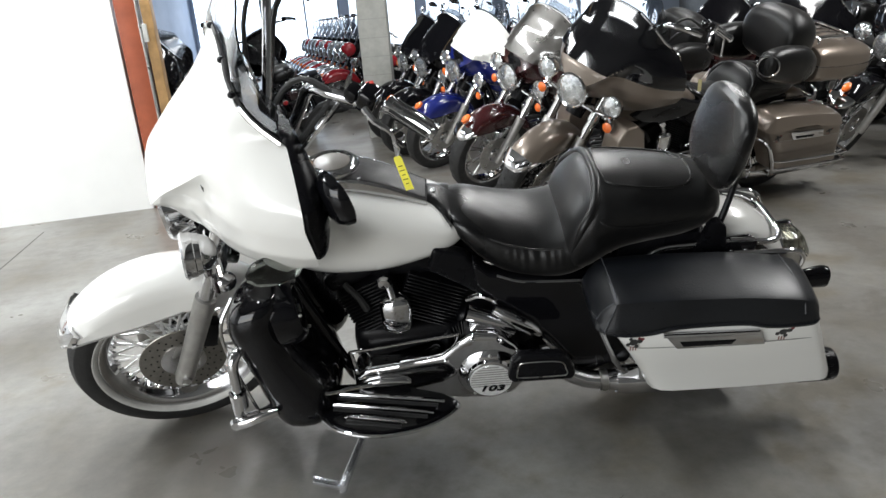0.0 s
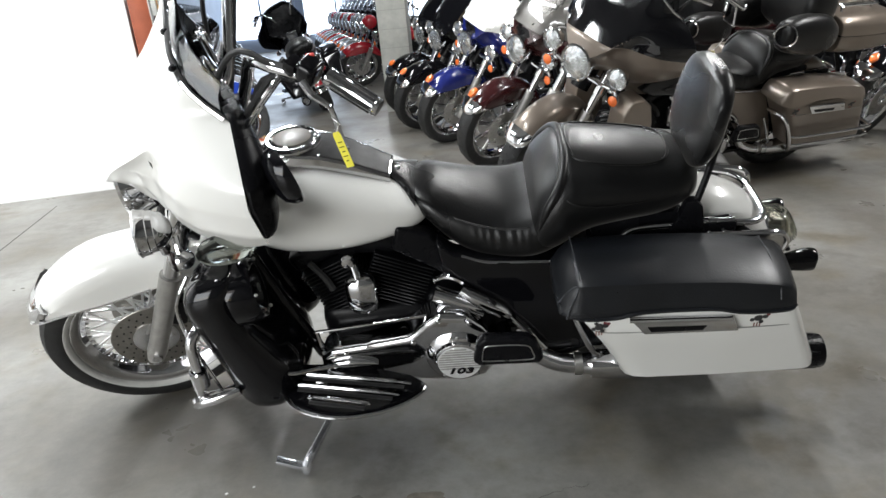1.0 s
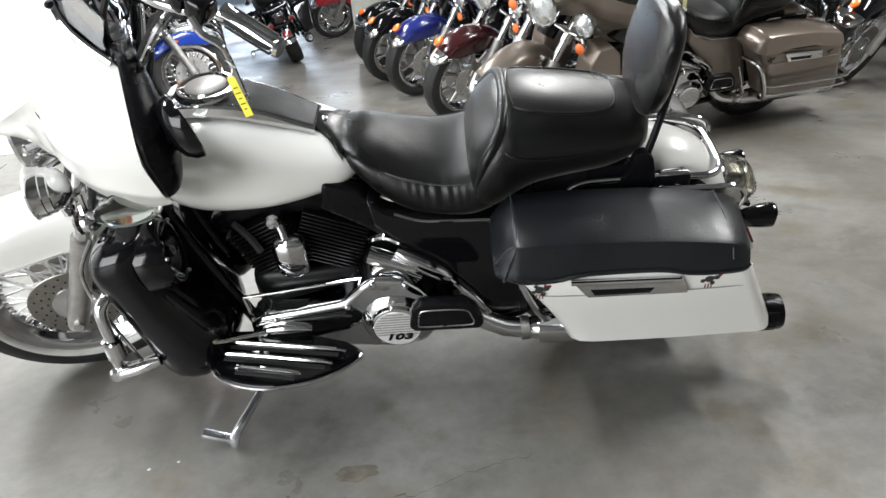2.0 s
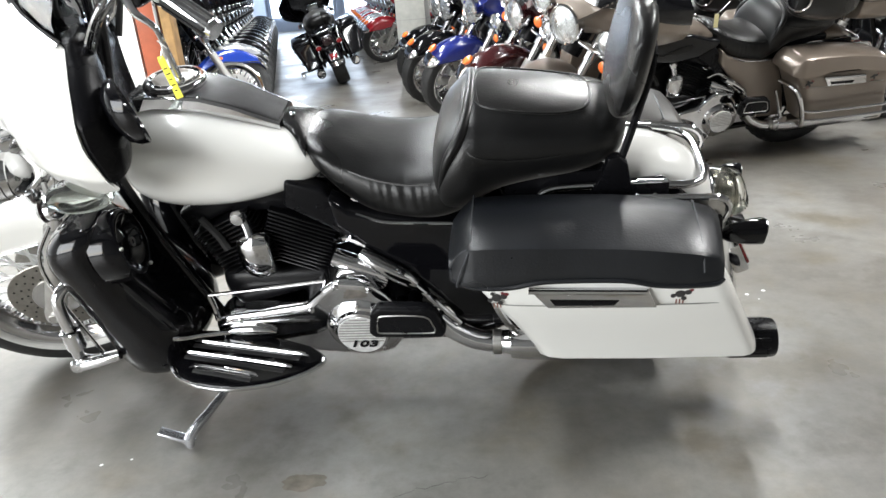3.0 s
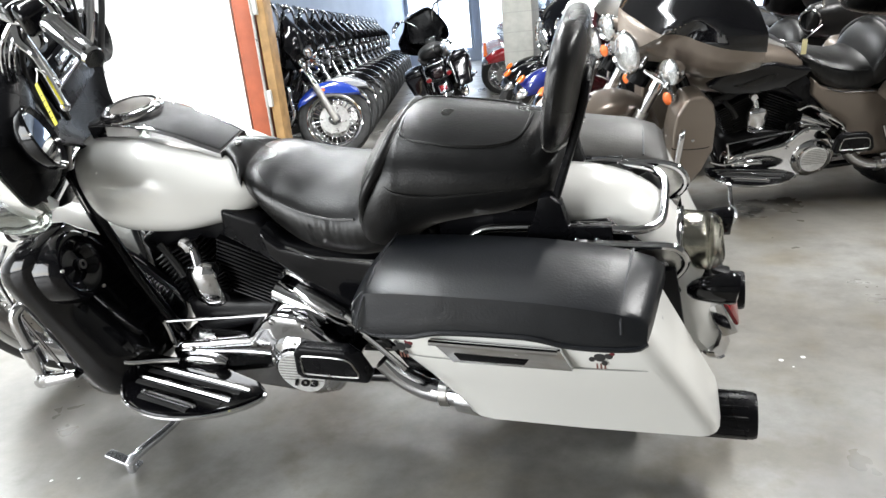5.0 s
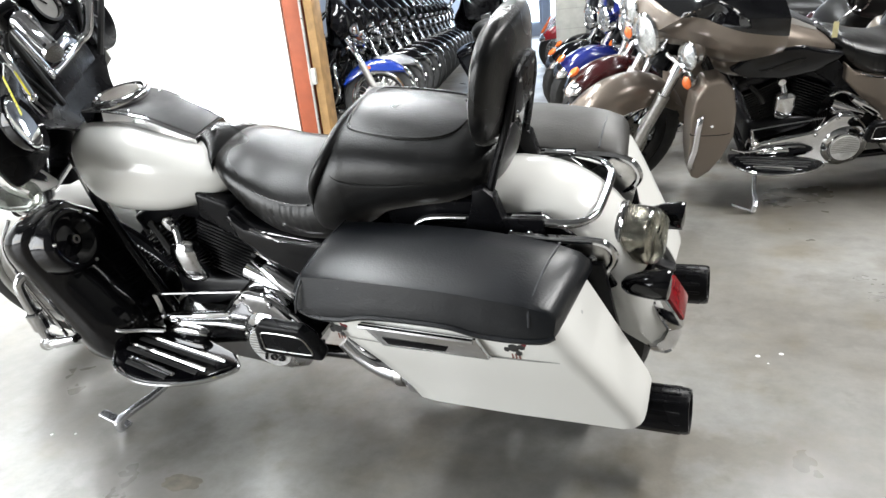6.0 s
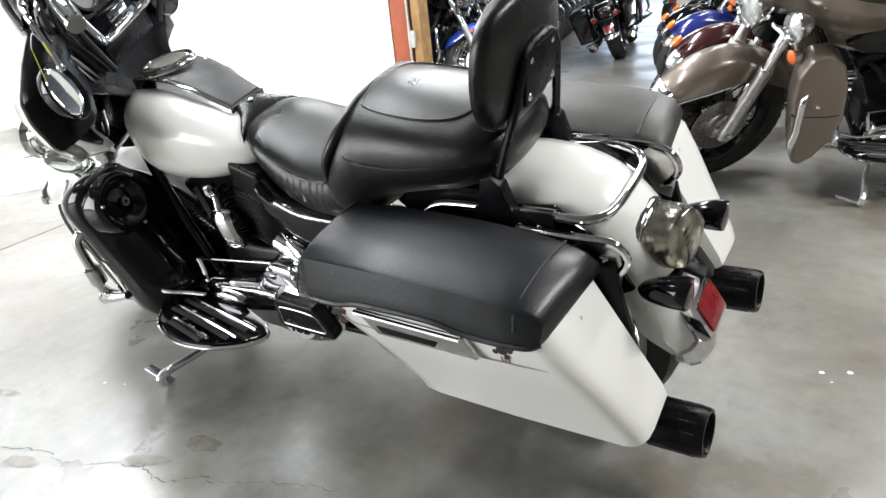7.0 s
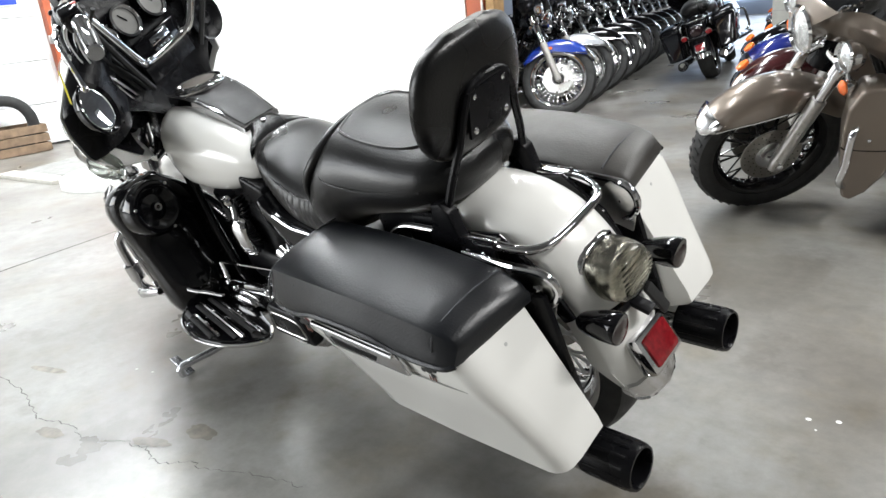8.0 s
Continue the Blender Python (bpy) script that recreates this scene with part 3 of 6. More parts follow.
    part("fork_bridge", xform(box(0.09, 0.30, 0.035, Matrix.Translation((-0.655, 0, 0.77)) @ Matrix.Rotation(radians(26), 4, "Y"), 0.01), S), CHROME, bike)
    part("steering_head", xform(tube([(-0.70, 0, 0.70), (-0.50, 0, 1.08)], 0.055, 12), S), PLASTIC, bike)
    # headlamp
    c = Vector((o.get("lamp_x", -0.805 if o.get("amber") else -0.752), 0, 0.885))
    hl = part("headlamp", xform(lathe([(0.0, 0.06), (0.085, 0.05), (0.098, 0.01), (0.102, -0.012), (0.096, -0.022), (0.088, -0.014), (0.0, -0.010)], 32, facing(c, (1, 0, 0))), S), CHROME, bike, "round chrome headlamp")
    part("headlamp_glass", xform(lathe([(0.0, -0.034), (0.05, -0.029), (0.088, -0.014), (0.086, -0.01), (0, -0.01)], 32, facing(c, (1, 0, 0))), S), LAMP, hl)
    if o.get("fairing", True):
        fairing_parts(bike, o, S)
    elif o.get("screen"):
        rings = [[Vector((-0.56 + 0.22 * z + 0.10 * (y / 0.24) ** 2, y, 0.98 + 0.42 * z * (1 - 0.15 * (abs(y) / 0.24) ** 3)) ) + Vector((d, 0, 0)) for z, d in ((0, 0), (0.5, 0), (1, 0), (1, 0.006), (0.5, 0.006), (0, 0.006))] for y in np.linspace(-0.24, 0.24, 14)]
        part("windshield", xform(ring_loft(rings), S), TINT, bike)
        part("headlamp_shell", xform(ball((-0.70, 0, 0.965), 0.105, 1.1, 1, 1), S), P, bike)
    # handlebar, grips and levers
    bar = part("handlebar", xform(tube([(-0.33, -0.385, 1.275), (-0.42, -0.30, 1.30), (-0.455, -0.22, 1.285), (-0.48, -0.13, 1.16), (-0.49, -0.09, 1.10), (-0.49, 0.09, 1.10), (-0.48, 0.13, 1.16), (-0.455, 0.22, 1.285), (-0.42, 0.30, 1.30), (-0.33, 0.385, 1.275)] if not o.get("apes", True) else [(-0.235, -0.375, 1.285), (-0.305, -0.33, 1.305), (-0.345, -0.27, 1.295), (-0.37, -0.22, 1.22), (-0.42, -0.13, 1.07), (-0.45, -0.08, 1.045), (-0.45, 0.08, 1.045), (-0.42, 0.13, 1.07), (-0.37, 0.22, 1.22), (-0.345, 0.27, 1.295), (-0.305, 0.33, 1.305), (-0.235, 0.375, 1.285)], 0.0145, 10), S), o.get("bar", CHROME), bike)
    for s in (-1, 1):
        g0, g1 = Vector((-0.200, s * 0.383, 1.285)), Vector((-0.118, s * 0.462, 1.233))
        gr = part("grip", xform(tube([g0, g0.lerp(g1, 0.06), g0.lerp(g1, 0.1), g0.lerp(g1, 0.9), g0.lerp(g1, 0.94), g1], [0.021, 0.021, 0.0185, 0.0185, 0.021, 0.019], 16, 1), S), CHROME, bar)
        if fine:
            d = (g1 - g0).normalized()
            for i in range(6):
                up = d.orthogonal().normalized()
                v = Matrix.Rotation(2 * math.pi * i / 6 + 0.3, 3, d) @ up
                part("grip_rubber", xform(tube([g0.lerp(g1, 0.12) + v * 0.0175, g0.lerp(g1, 0.88) + v * 0.0175], 0.0042, 6), S), RUBBER, gr)
        part("switch_box", xform(join(box(0.055, 0.045, 0.055, facing(g0 + Vector((-0.035, -s * 0.018, 0.012)), g1 - g0), 0.014, 3), box(0.04, 0.03, 0.035, facing(g0 + Vector((-0.065, -s * 0.03, 0.025)), g1 - g0), 0.01)), S), GLOSS, bar)
        l0 = g0 + Vector((-0.055, s * 0.02, 0.012))
        part("lever", xform(tube([l0, l0 + Vector((0.012, s * 0.032, -0.015)), l0 + Vector((0.035, s * 0.055, -0.03)), l0 + Vector((0.042, s * 0.062, -0.05)), l0 + Vector((0.048, s * 0.078, -0.125))], [0.009, 0.0075, 0.006, 0.0055, 0.0065], 8), S), CHROME, bar)
        if fine:
            part("lever_tip", xform(ball(l0 + Vector((0.048, s * 0.079, -0.13)), 0.009), S), CHROME, bar)
            part("cable", xform(tube([g0 + Vector((-0.07, -s * 0.02, 0.0)), (-0.36, s * 0.29, 1.335), (-0.43, s * 0.23, 1.24), (-0.46, s * 0.16, 1.06), (-0.52, s * 0.08, 0.92)], 0.007, 7), S), o.get("cable", RUBBER), bar)
            part("cable", xform(tube([g0 + Vector((-0.05, -s * 0.03, -0.01)), (-0.33, s * 0.28, 1.25), (-0.39, s * 0.20, 1.10), (-0.44, s * 0.13, 0.98)], 0.009, 7), S), RUBBER, bar)
    if o.get("numerals"):
        # looped hoses and wires between the bar and the dashboard, and the red stop switches
        for k, (dy, dz, r, mt) in enumerate(((0.0, 0.0, 0.006, CHROME), (0.022, 0.012, 0.007, RUBBER), (0.044, -0.006, 0.006, RUBBER), (-0.020, 0.018, 0.005, CHROME))):
            part("hose", xform(tube([(-0.275, -0.315 + dy, 1.285 + dz), (-0.335, -0.325 + dy, 1.235 + dz), (-0.395, -0.290 + dy, 1.150 + dz), (-0.425, -0.235 + dy, 1.075 + dz), (-0.460, -0.175 + dy, 0.985)], r, 7), S), mt, bar)
        for s in (-1, 1):
            part("stop_switch", xform(box(0.018, 0.012, 0.010, Matrix.Translation((-0.225, s * 0.352, 1.322)), 0.003), S), TRED, bar)
    # tank and console
    tk = part("fuel_tank", loft_x([(-0.485, 0.03, 0.745, 0.80), (-0.468, 0.085, 0.688, 0.862), (-0.42, 0.138, 0.654, 0.894), (-0.34, 0.170, 0.636, 0.912), (-0.24, 0.178, 0.634, 0.902), (-0.15, 0.172, 0.642, 0.872), (-0.06, 0.152, 0.660, 0.838), (0.01, 0.130, 0.684, 0.804), (0.050, 0.102, 0.708, 0.784), (0.070, 0.055, 0.732, 0.768), (0.076, 0.02, 0.745, 0.757)], 36, 6, 0.78), P, bike, o.get("tank_label", ""))
    def strip(rows, drop):
        rings = []
        for x, hw, zt in rows:
            rings.append([(x, y, z) for y, z in ((-hw, zt - drop), (-hw, zt - 0.004), (-hw + 0.003, zt - 0.001), (-hw + 0.006, zt), (hw - 0.006, zt), (hw - 0.003, zt - 0.001), (hw, zt - 0.004), (hw, zt - drop))])
        return ring_loft(rings)
    con = part("console", strip([(-0.395, 0.046, 0.930), (-0.37, 0.076, 0.936), (-0.29, 0.082, 0.936), (-0.21, 0.077, 0.921), (-0.14, 0.071, 0.894), (-0.07, 0.065, 0.857), (-0.036, 0.061, 0.840)], 0.045), CHROME, tk, "chrome trimmed tank console")
    part("console_inlay", strip([(-0.29, 0.072, 0.9390), (-0.21, 0.068, 0.9240), (-0.14, 0.063, 0.8970), (-0.07, 0.056, 0.8600), (-0.040, 0.053, 0.8450)], 0.02), mat("inlay_black", (0.012, 0.012, 0.013), 0.45, scale=60, bump=0.1, bscale=300), con)
    capm = facing((-0.290, 0, 0.941), (0.03, 0, 1)) @ Matrix.Scale(0.88, 4)
    part("fuel_cap", lathe([(0.0, 0.010), (0.05, 0.010), (0.066, 0.008), (0.070, 0.005), (0.073, 0.010), (0.080, 0.010), (0.086, 0.004), (0.088, -0.004), (0.084, -0.014), (0.05, -0.016)], 40, capm), CHROME, con, "chrome fuel cap")
    if fine:
        part("cap_inlay", lathe([(0.0, 0.0125), (0.054, 0.0120), (0.058, 0.0105), (0.0, 0.009)], 32, capm), mat("grey_enamel", (0.16, 0.145, 0.13), 0.3), con)
        for y in (-0.062, 0.062):
            part("cap_bolt", ball((-0.215, y * 0.98, 0.920), 0.008, 1, 1, 0.7, 10), CHROME, con)
        part("tank_strap", loft_x([(-0.040, 0.046, 0.80, 0.8415), (-0.026, 0.052, 0.79, 0.838), (-0.005, 0.072, 0.765, 0.828), (0.014, 0.100, 0.745, 0.816), (0.026, 0.112, 0.735, 0.806)], 18, 3, 0.66), LEATHER, tk, "black leather tank strap")
        part("strap_rivet", ball((-0.020, -0.005, 0.836), 0.009, 1, 1, 0.6), CHROME, tk)
    # seat: rider's bucket and pillion
    sb = loft_x([(0.0, 0.03, 0.775, 0.80), (0.015, 0.085, 0.75, 0.808), (0.06, 0.125, 0.70, 0.806), (0.12, 0.148, 0.635, 0.788), (0.19, 0.166, 0.595, 0.766), (0.27, 0.178, 0.583, 0.753), (0.34, 0.182, 0.585, 0.764), (0.40, 0.17, 0.60, 0.80), (0.45, 0.12, 0.63, 0.78)], 44 if fine else 24, 12 if fine else 4, 0.80)
    if fine:
        # soft gathers in the leather below the seam
        for v in sb.verts:
            k = math.exp(-((v.co.x - 0.245) / 0.075) ** 2 - ((v.co.z - 0.690) / 0.028) ** 2) if abs(v.co.y) > 0.1 else 0.0
            wob = math.sin(v.co.x * 250 + 1.3 * math.sin(v.co.x * 61) + v.co.z * 12)
            v.co.y *= 1 + 0.016 * k * wob
            v.co.z += 0.0007 * math.sin(v.co.x * 70 + v.co.y * 30) * math.sin(v.co.y * 48) if v.co.z > 0.74 and 0.06 < v.co.x < 0.36 else 0.0
    st = part("seat", sb, LEATHER, bike, o.get("seat_label", ""))
    pil = part("pillion", loft_x([(0.318, 0.10, 0.64, 0.69), (0.328, 0.155, 0.60, 0.76), (0.352, 0.186, 0.585, 0.825), (0.395, 0.193, 0.593, 0.872), (0.43, 0.189, 0.612, 0.889), (0.455, 0.184, 0.628, 0.890), (0.50, 0.178, 0.65, 0.885), (0.58, 0.172, 0.668, 0.872), (0.66, 0.162, 0.68, 0.858), (0.72, 0.145, 0.70, 0.846), (0.762, 0.11, 0.725, 0.824), (0.78, 0.05, 0.76, 0.80)], 40, 6, 0.88), LEATHER, st)
    if fine:
        # seams and the raised pillion panel
        part("panel_seam", tube([on_pillion(x, y) for x, y in ((0.436, 0.0), (0.440, 0.06), (0.455, 0.10), (0.54, 0.112), (0.63, 0.104), (0.685, 0.075), (0.70, 0.0), (0.685, -0.075), (0.63, -0.104), (0.54, -0.112), (0.455, -0.10), (0.440, -0.06), (0.436, 0.0))], 0.004, 6), LEATHER, pil)
        roll = [(0.345, 0.178, 0.70), (0.370, 0.183, 0.78), (0.402, 0.160, 0.828), (0.420, 0.108, 0.862), (0.426, 0.05, 0.876)]
        roll = [(x, -y, z) for x, y, z in roll] + [(x, y, z) for x, y, z in roll[::-1]]
        part("pillion_roll", tube(roll, [0.003, 0.010, 0.013, 0.014, 0.014, 0.014, 0.014, 0.013, 0.010, 0.003], 12), LEATHER, pil)
        for s in (-1, 1):
            part("seam", tube([(0.05, s * 0.096, 0.776), (0.10, s * 0.127, 0.755), (0.18, s * 0.151, 0.730), (0.26, s * 0.164, 0.716), (0.325, s * 0.170, 0.718)], 0.0028, 5), LEATHER, st)
            part("bolster_seam", tube([on_pillion(0.402, s * 0.06), on_pillion(0.405, s * 0.12), on_pillion(0.412, s * 0.165), (0.44, s * 0.184, 0.79), (0.52, s * 0.179, 0.775), (0.62, s * 0.168, 0.775), (0.71, s * 0.148, 0.775)], 0.0028, 5), LEATHER, pil)
    if o.get("backrest", True):
        # passenger backrest on a black sissy bar
        rings = []
        for z, hw, t, x in smooth([(0.818, 0.04, 0.012, 0.760), (0.825, 0.092, 0.026, 0.762), (0.852, 0.126, 0.033, 0.768), (0.90, 0.146, 0.036, 0.778), (0.955, 0.148, 0.036, 0.789), (1.01, 0.136, 0.034, 0.800), (1.045, 0.106, 0.028, 0.806), (1.062, 0.06, 0.016, 0.808)], 4):
            rings.append([(x + t * se(math.cos(a), 0.75) - 0.12 * (hw * math.sin(a)) ** 2 * 3, 1.08 * hw * se(math.sin(a), 0.8), z) for a in np.linspace(0, 2 * math.pi, 24, endpoint=False)])
        br = part("backrest", ring_loft(rings), LEATHER, bike, "black leather backrest pad")
        bar = part("sissy_bar", tube([(0.735, -0.140, 0.665), (0.755, -0.136, 0.72), (0.780, -0.118, 0.79), (0.805, -0.092, 0.86), (0.823, -0.075, 0.92), (0.829, -0.048, 0.955), (0.832, 0.0, 0.962), (0.829, 0.048, 0.955), (0.823, 0.075, 0.92), (0.805, 0.092, 0.86), (0.780, 0.118, 0.79), (0.755, 0.136, 0.72), (0.735, 0.140, 0.665)], 0.009, 9), PLASTIC, bike, "black steel sissy bar")
        part("bar_plate", box(0.008, 0.13, 0.10, pose(0.822, 0, 0.905, 0, 14, 0), 0.003), PLASTIC, bar)
        for y, z in ((-0.045, 0.94), (0.045, 0.94), (-0.05, 0.87), (0.05, 0.87)):
            part("bolt", ball((0.832 - (0.94 - z) * 0.22, y, z), 0.0075, 0.7, 1, 1, 10), CHROME, bar)
        for s in (-1, 1):
            part("clamp", plate([(0.695, 0.655), (0.79, 0.655), (0.775, 0.735), (0.755, 0.755), (0.73, 0.75), (0.72, 0.71)], s * 0.122, s * 0.152, 0.006), PLASTIC, bar)
    # black pan under the pillion
    part("seat_pan", box(0.245, 0.238, 0.125, Matrix.Translation((0.615, 0, 0.640)), 0.012), PLASTIC, bike)
    # rear mudguard
    rf = part("rear_fender", guard([(112, 0.395, 0.30, 0.10), (90, 0.405, 0.30, 0.102), (66, 0.408, 0.29, 0.102), (50, 0.393, 0.28, 0.102), (34, 0.368, 0.27, 0.100), (18, 0.350, 0.26, 0.098), (6, 0.348, 0.265, 0.094), (-3, 0.354, 0.31, 0.086), (-6, 0.358, 0.34, 0.078)], RA, Matrix()), P, bike, o.get("rear_label", ""))
    part("fender_edge", guard([(-2.5, 0.360, 0.322, 0.092), (-4.5, 0.365, 0.324, 0.091), (-6.5, 0.371, 0.330, 0.086), (-8, 0.376, 0.342, 0.076), (-9, 0.380, 0.360, 0.058)], RA, Matrix(), thick=0.008), CHROME, rf)
    rl = part("rear_lamp", box(0.040, 0.114, 0.094, pose(1.084, 0.000, 0.366, 0, -26, 0), 0.010), CHROME, rf, "chrome framed red rear lamp")
    part("red_lens", box(0.024, 0.090, 0.070, pose(1.0972, 0.000, 0.3725, 0, -26, 0), 0.008), RED, rl)

    def lens_body(rows, n=24):
        return ring_loft([[(x, w * se(math.cos(a), 0.76), zc + h * se(math.sin(a), 0.76)) for a in np.linspace(0, 2 * math.pi, n, endpoint=False)] for x, w, zc, h in smooth(rows, 3)])
    tl = part("tail_light", lens_body([(0.925, 0.040, 0.556, 0.040), (0.935, 0.062, 0.556, 0.052), (0.955, 0.071, 0.554, 0.058), (0.985, 0.074, 0.552, 0.060), (0.996, 0.073, 0.551, 0.059), (1.0, 0.068, 0.551, 0.055)]), CHROME, bike, "chrome tail light with a clear lens")
    part("tail_lens", lens_body([(0.996, 0.069, 0.550, 0.056), (1.03, 0.068, 0.548, 0.055), (1.058, 0.065, 0.546, 0.052), (1.076, 0.056, 0.545, 0.044), (1.083, 0.040, 0.545, 0.030)]), CLEAR if o.get("clear_tail") else o.get("tail", RED), tl)
    if fine:
        part("reflector", lens_body([(1.001, 0.064, 0.550, 0.052), (1.03, 0.063, 0.548, 0.051), (1.052, 0.058, 0.546, 0.046), (1.060, 0.040, 0.546, 0.032)]), REFL, tl)
        for i in range(9):
            h = abs(i - 4) / 4
            part("lens_rib", box(0.003, 0.112 - 0.03 * h ** 2, 0.004, Matrix.Translation((1.0835 - 0.010 * h ** 2, 0, 0.509 + 0.009 * i)), 0.001, 1), CLEAR, tl)
        for z in (0.500, 0.600):
            part("lens_band", tube([(1.0, y, z) for y in (-0.05, 0.0, 0.05)], 0.004, 6), CHROME, tl)
        part("licence_bracket", box(0.05, 0.03, 0.012, pose(1.075, 0, 0.468, 0, 20, 0), 0.004), PLASTIC, bike)
        part("latch_strap", box(0.012, 0.026, 0.085, pose(1.078, 0.055, 0.445, 20, -14, 0), 0.005), RUBBER, bike)
    part("signal_bar", tube([(1.03, -0.11, 0.49), (1.045, -0.05, 0.475), (1.045, 0.05, 0.475), (1.03, 0.11, 0.49)], 0.014, 8), PLASTIC, bike)
    for s in (-1, 1):
        sg = part("rear_indicator", tube([(1.010, s * 0.125, 0.507), (1.022, s * 0.125, 0.508), (1.045, s * 0.125, 0.510), (1.072, s * 0.125, 0.512), (1.100, s * 0.125, 0.514), (1.104, s * 0.125, 0.514)], [0.008, 0.019, 0.026, 0.031, 0.033, 0.031], 18, 2), GLOSS if not o.get("amber") else CHROME, bike)
        part("indicator_lens", lathe([(0.0, 0.006), (0.02, 0.004), (0.031, 0.0), (0.0, -0.001)], 20, facing((1.1035, s * 0.125, 0.514), (1, 0, 0))), SMOKE if not o.get("amber") else RED, sg)
    # grab rail round the mudguard and saddlebag rails
    half = [(0.56, 0.152, 0.640), (0.60, 0.139, 0.667), (0.68, 0.135, 0.671), (0.84, 0.135, 0.668), (0.915, 0.129, 0.660), (0.952, 0.102, 0.655), (0.964, 0.055, 0.654)]
    part("grab_rail", tube([(x, -y, z) for x, y, z in half] + [(x, y, z) for x, y, z in half[::-1]], 0.0095, 10), CHROME, bike)
    for s in (-1, 1):
        part("bag_rail", tube([(0.80, s * 0.168, 0.655), (0.92, s * 0.168, 0.650), (0.985, s * 0.160, 0.640), (1.008, s * 0.155, 0.605), (0.99, s * 0.158, 0.570), (0.955, s * 0.165, 0.550)], 0.0085, 9), CHROME, bike)
        if fine:
            part("rail_sleeve", tube([(0.80, s * 0.135, 0.669), (0.868, s * 0.134, 0.666)], 0.0145, 12), CHROME, bike)
            part("rail_plate", plate([(0.70, 0.63), (0.87, 0.63), (0.87, 0.68), (0.70, 0.68)], s * 0.142, s * 0.150, 0.002), PLASTIC, bike)
            for x in (0.80, 0.84):
                part("bolt", ball((x, s * 0.152, 0.650), 0.007, 1, 0.7, 1, 10), CHROME, bike)
            part("bracket", plate([(0.895, 0.615), (0.935, 0.545), (0.985, 0.525), (1.000, 0.575), (0.998, 0.625), (0.95, 0.648)], s * 0.155, s * 0.161, 0.003), STEEL, bike)
            part("bracket_bolt", ball((0.965, s * 0.163, 0.600), 0.011, 1, 0.8, 1, 10), CHROME, bike)
    # saddlebags
    for s in (-1, 1):
        secs = []
        for z, xf, xr, yo in ((0.302, 0.570, 1.045, 0.315), (0.305, 0.558, 1.062, 0.332), (0.314, 0.552, 1.072, 0.343), (0.340, 0.545, 1.066, 0.346), (0.45, 0.492, 1.018, 0.368), (0.52, 0.455, 0.987, 0.386), (0.585, 0.418, 0.958, 0.394), (0.603, 0.412, 0.946, 0.386)):
            yi = 0.185
            r = 0.028
            secs.append([(x, s * y, z) for x, y in ((xf + r, yi), (xr - r, yi), (xr, yi + r * 0.6), (xr + 0.003, yo - 0.055), (xr + 0.001, yo - 0.030), (xr - 0.004, yo - 0.017), (xr - 0.011, yo - 0.009), (xr - 0.020, yo - 0.003), (xr - 0.036, yo + 0.001), ((xf + xr) / 2, yo + 0.004), (xf + 0.07, yo + 0.001), (xf + 0.035, yo - 0.004), (xf + 0.014, yo - 0.016), (xf + 0.004, yo - 0.034), (xf, yo - 0.06), (xf, yi + r * 0.6))])
        bg = part("saddlebag", ring_loft(secs), P, bike, o.get("bag_label", ""))
        cov = o.get("lid", COVER if s < 0 else GREYCOVER)
        rings = []
        for x, zt, zb, yo, yi in ((0.360, 0.634, 0.616, 0.350, 0.23), (0.364, 0.642, 0.608, 0.384, 0.195), (0.384, 0.664, 0.603, 0.400, 0.181), (0.404, 0.684, 0.601, 0.406, 0.178), (0.410, 0.688, 0.601, 0.408, 0.177), (0.420, 0.690, 0.602, 0.409, 0.176), (0.47, 0.692, 0.605, 0.411, 0.175), (0.53, 0.692, 0.614, 0.413, 0.175), (0.58, 0.691, 0.623, 0.414, 0.175), (0.66, 0.688, 0.624, 0.4145, 0.175), (0.75, 0.683, 0.621, 0.414, 0.175), (0.79, 0.679, 0.612, 0.413, 0.175), (0.83, 0.674, 0.604, 0.412, 0.176), (0.90, 0.664, 0.598, 0.411, 0.178), (0.932, 0.657, 0.597, 0.409, 0.180), (0.940, 0.654, 0.597, 0.408, 0.181), (0.970, 0.644, 0.597, 0.405, 0.184), (0.988, 0.630, 0.598, 0.396, 0.19), (0.994, 0.622, 0.602, 0.37, 0.21)):
            h = zt - zb
            c = min(0.030, (yo - yi) * 0.3)
            x = lid_x(x)
            rings.append([(x + 0.03 * max(0.0, (x - 0.84) / 0.11) * (yo - y) / 0.23, s * y, z + 0.010 * math.sin(math.pi * min(1.0, max(0.0, (yo - y) / 0.235))) * min(1.0, (z - zb) / 0.06)) for y, z in ((yi, zb), (yi, zb + h * 0.5), (yi + 0.004, zt - min(0.010, h * 0.3)), (yi + 0.016, zt - 0.001), (yi + (yo - yi) * 0.35, zt + 0.002), (yi + (yo - yi) * 0.60, zt + 0.002), (yo - c - 0.004, zt), (yo - c + 0.006, zt - h * 0.05), (yo - c * 0.55, zt - h * 0.30), (yo - c * 0.25, zb + h * 0.36), (yo - 0.001, zb + h * 0.12), (yo, zb), (yo - 0.02, zb - 0.004))])
        ld = part("lid", ring_loft(rings), cov, bg, o.get("lid_label", "") if s < 0 else o.get("lid_label_right", ""))
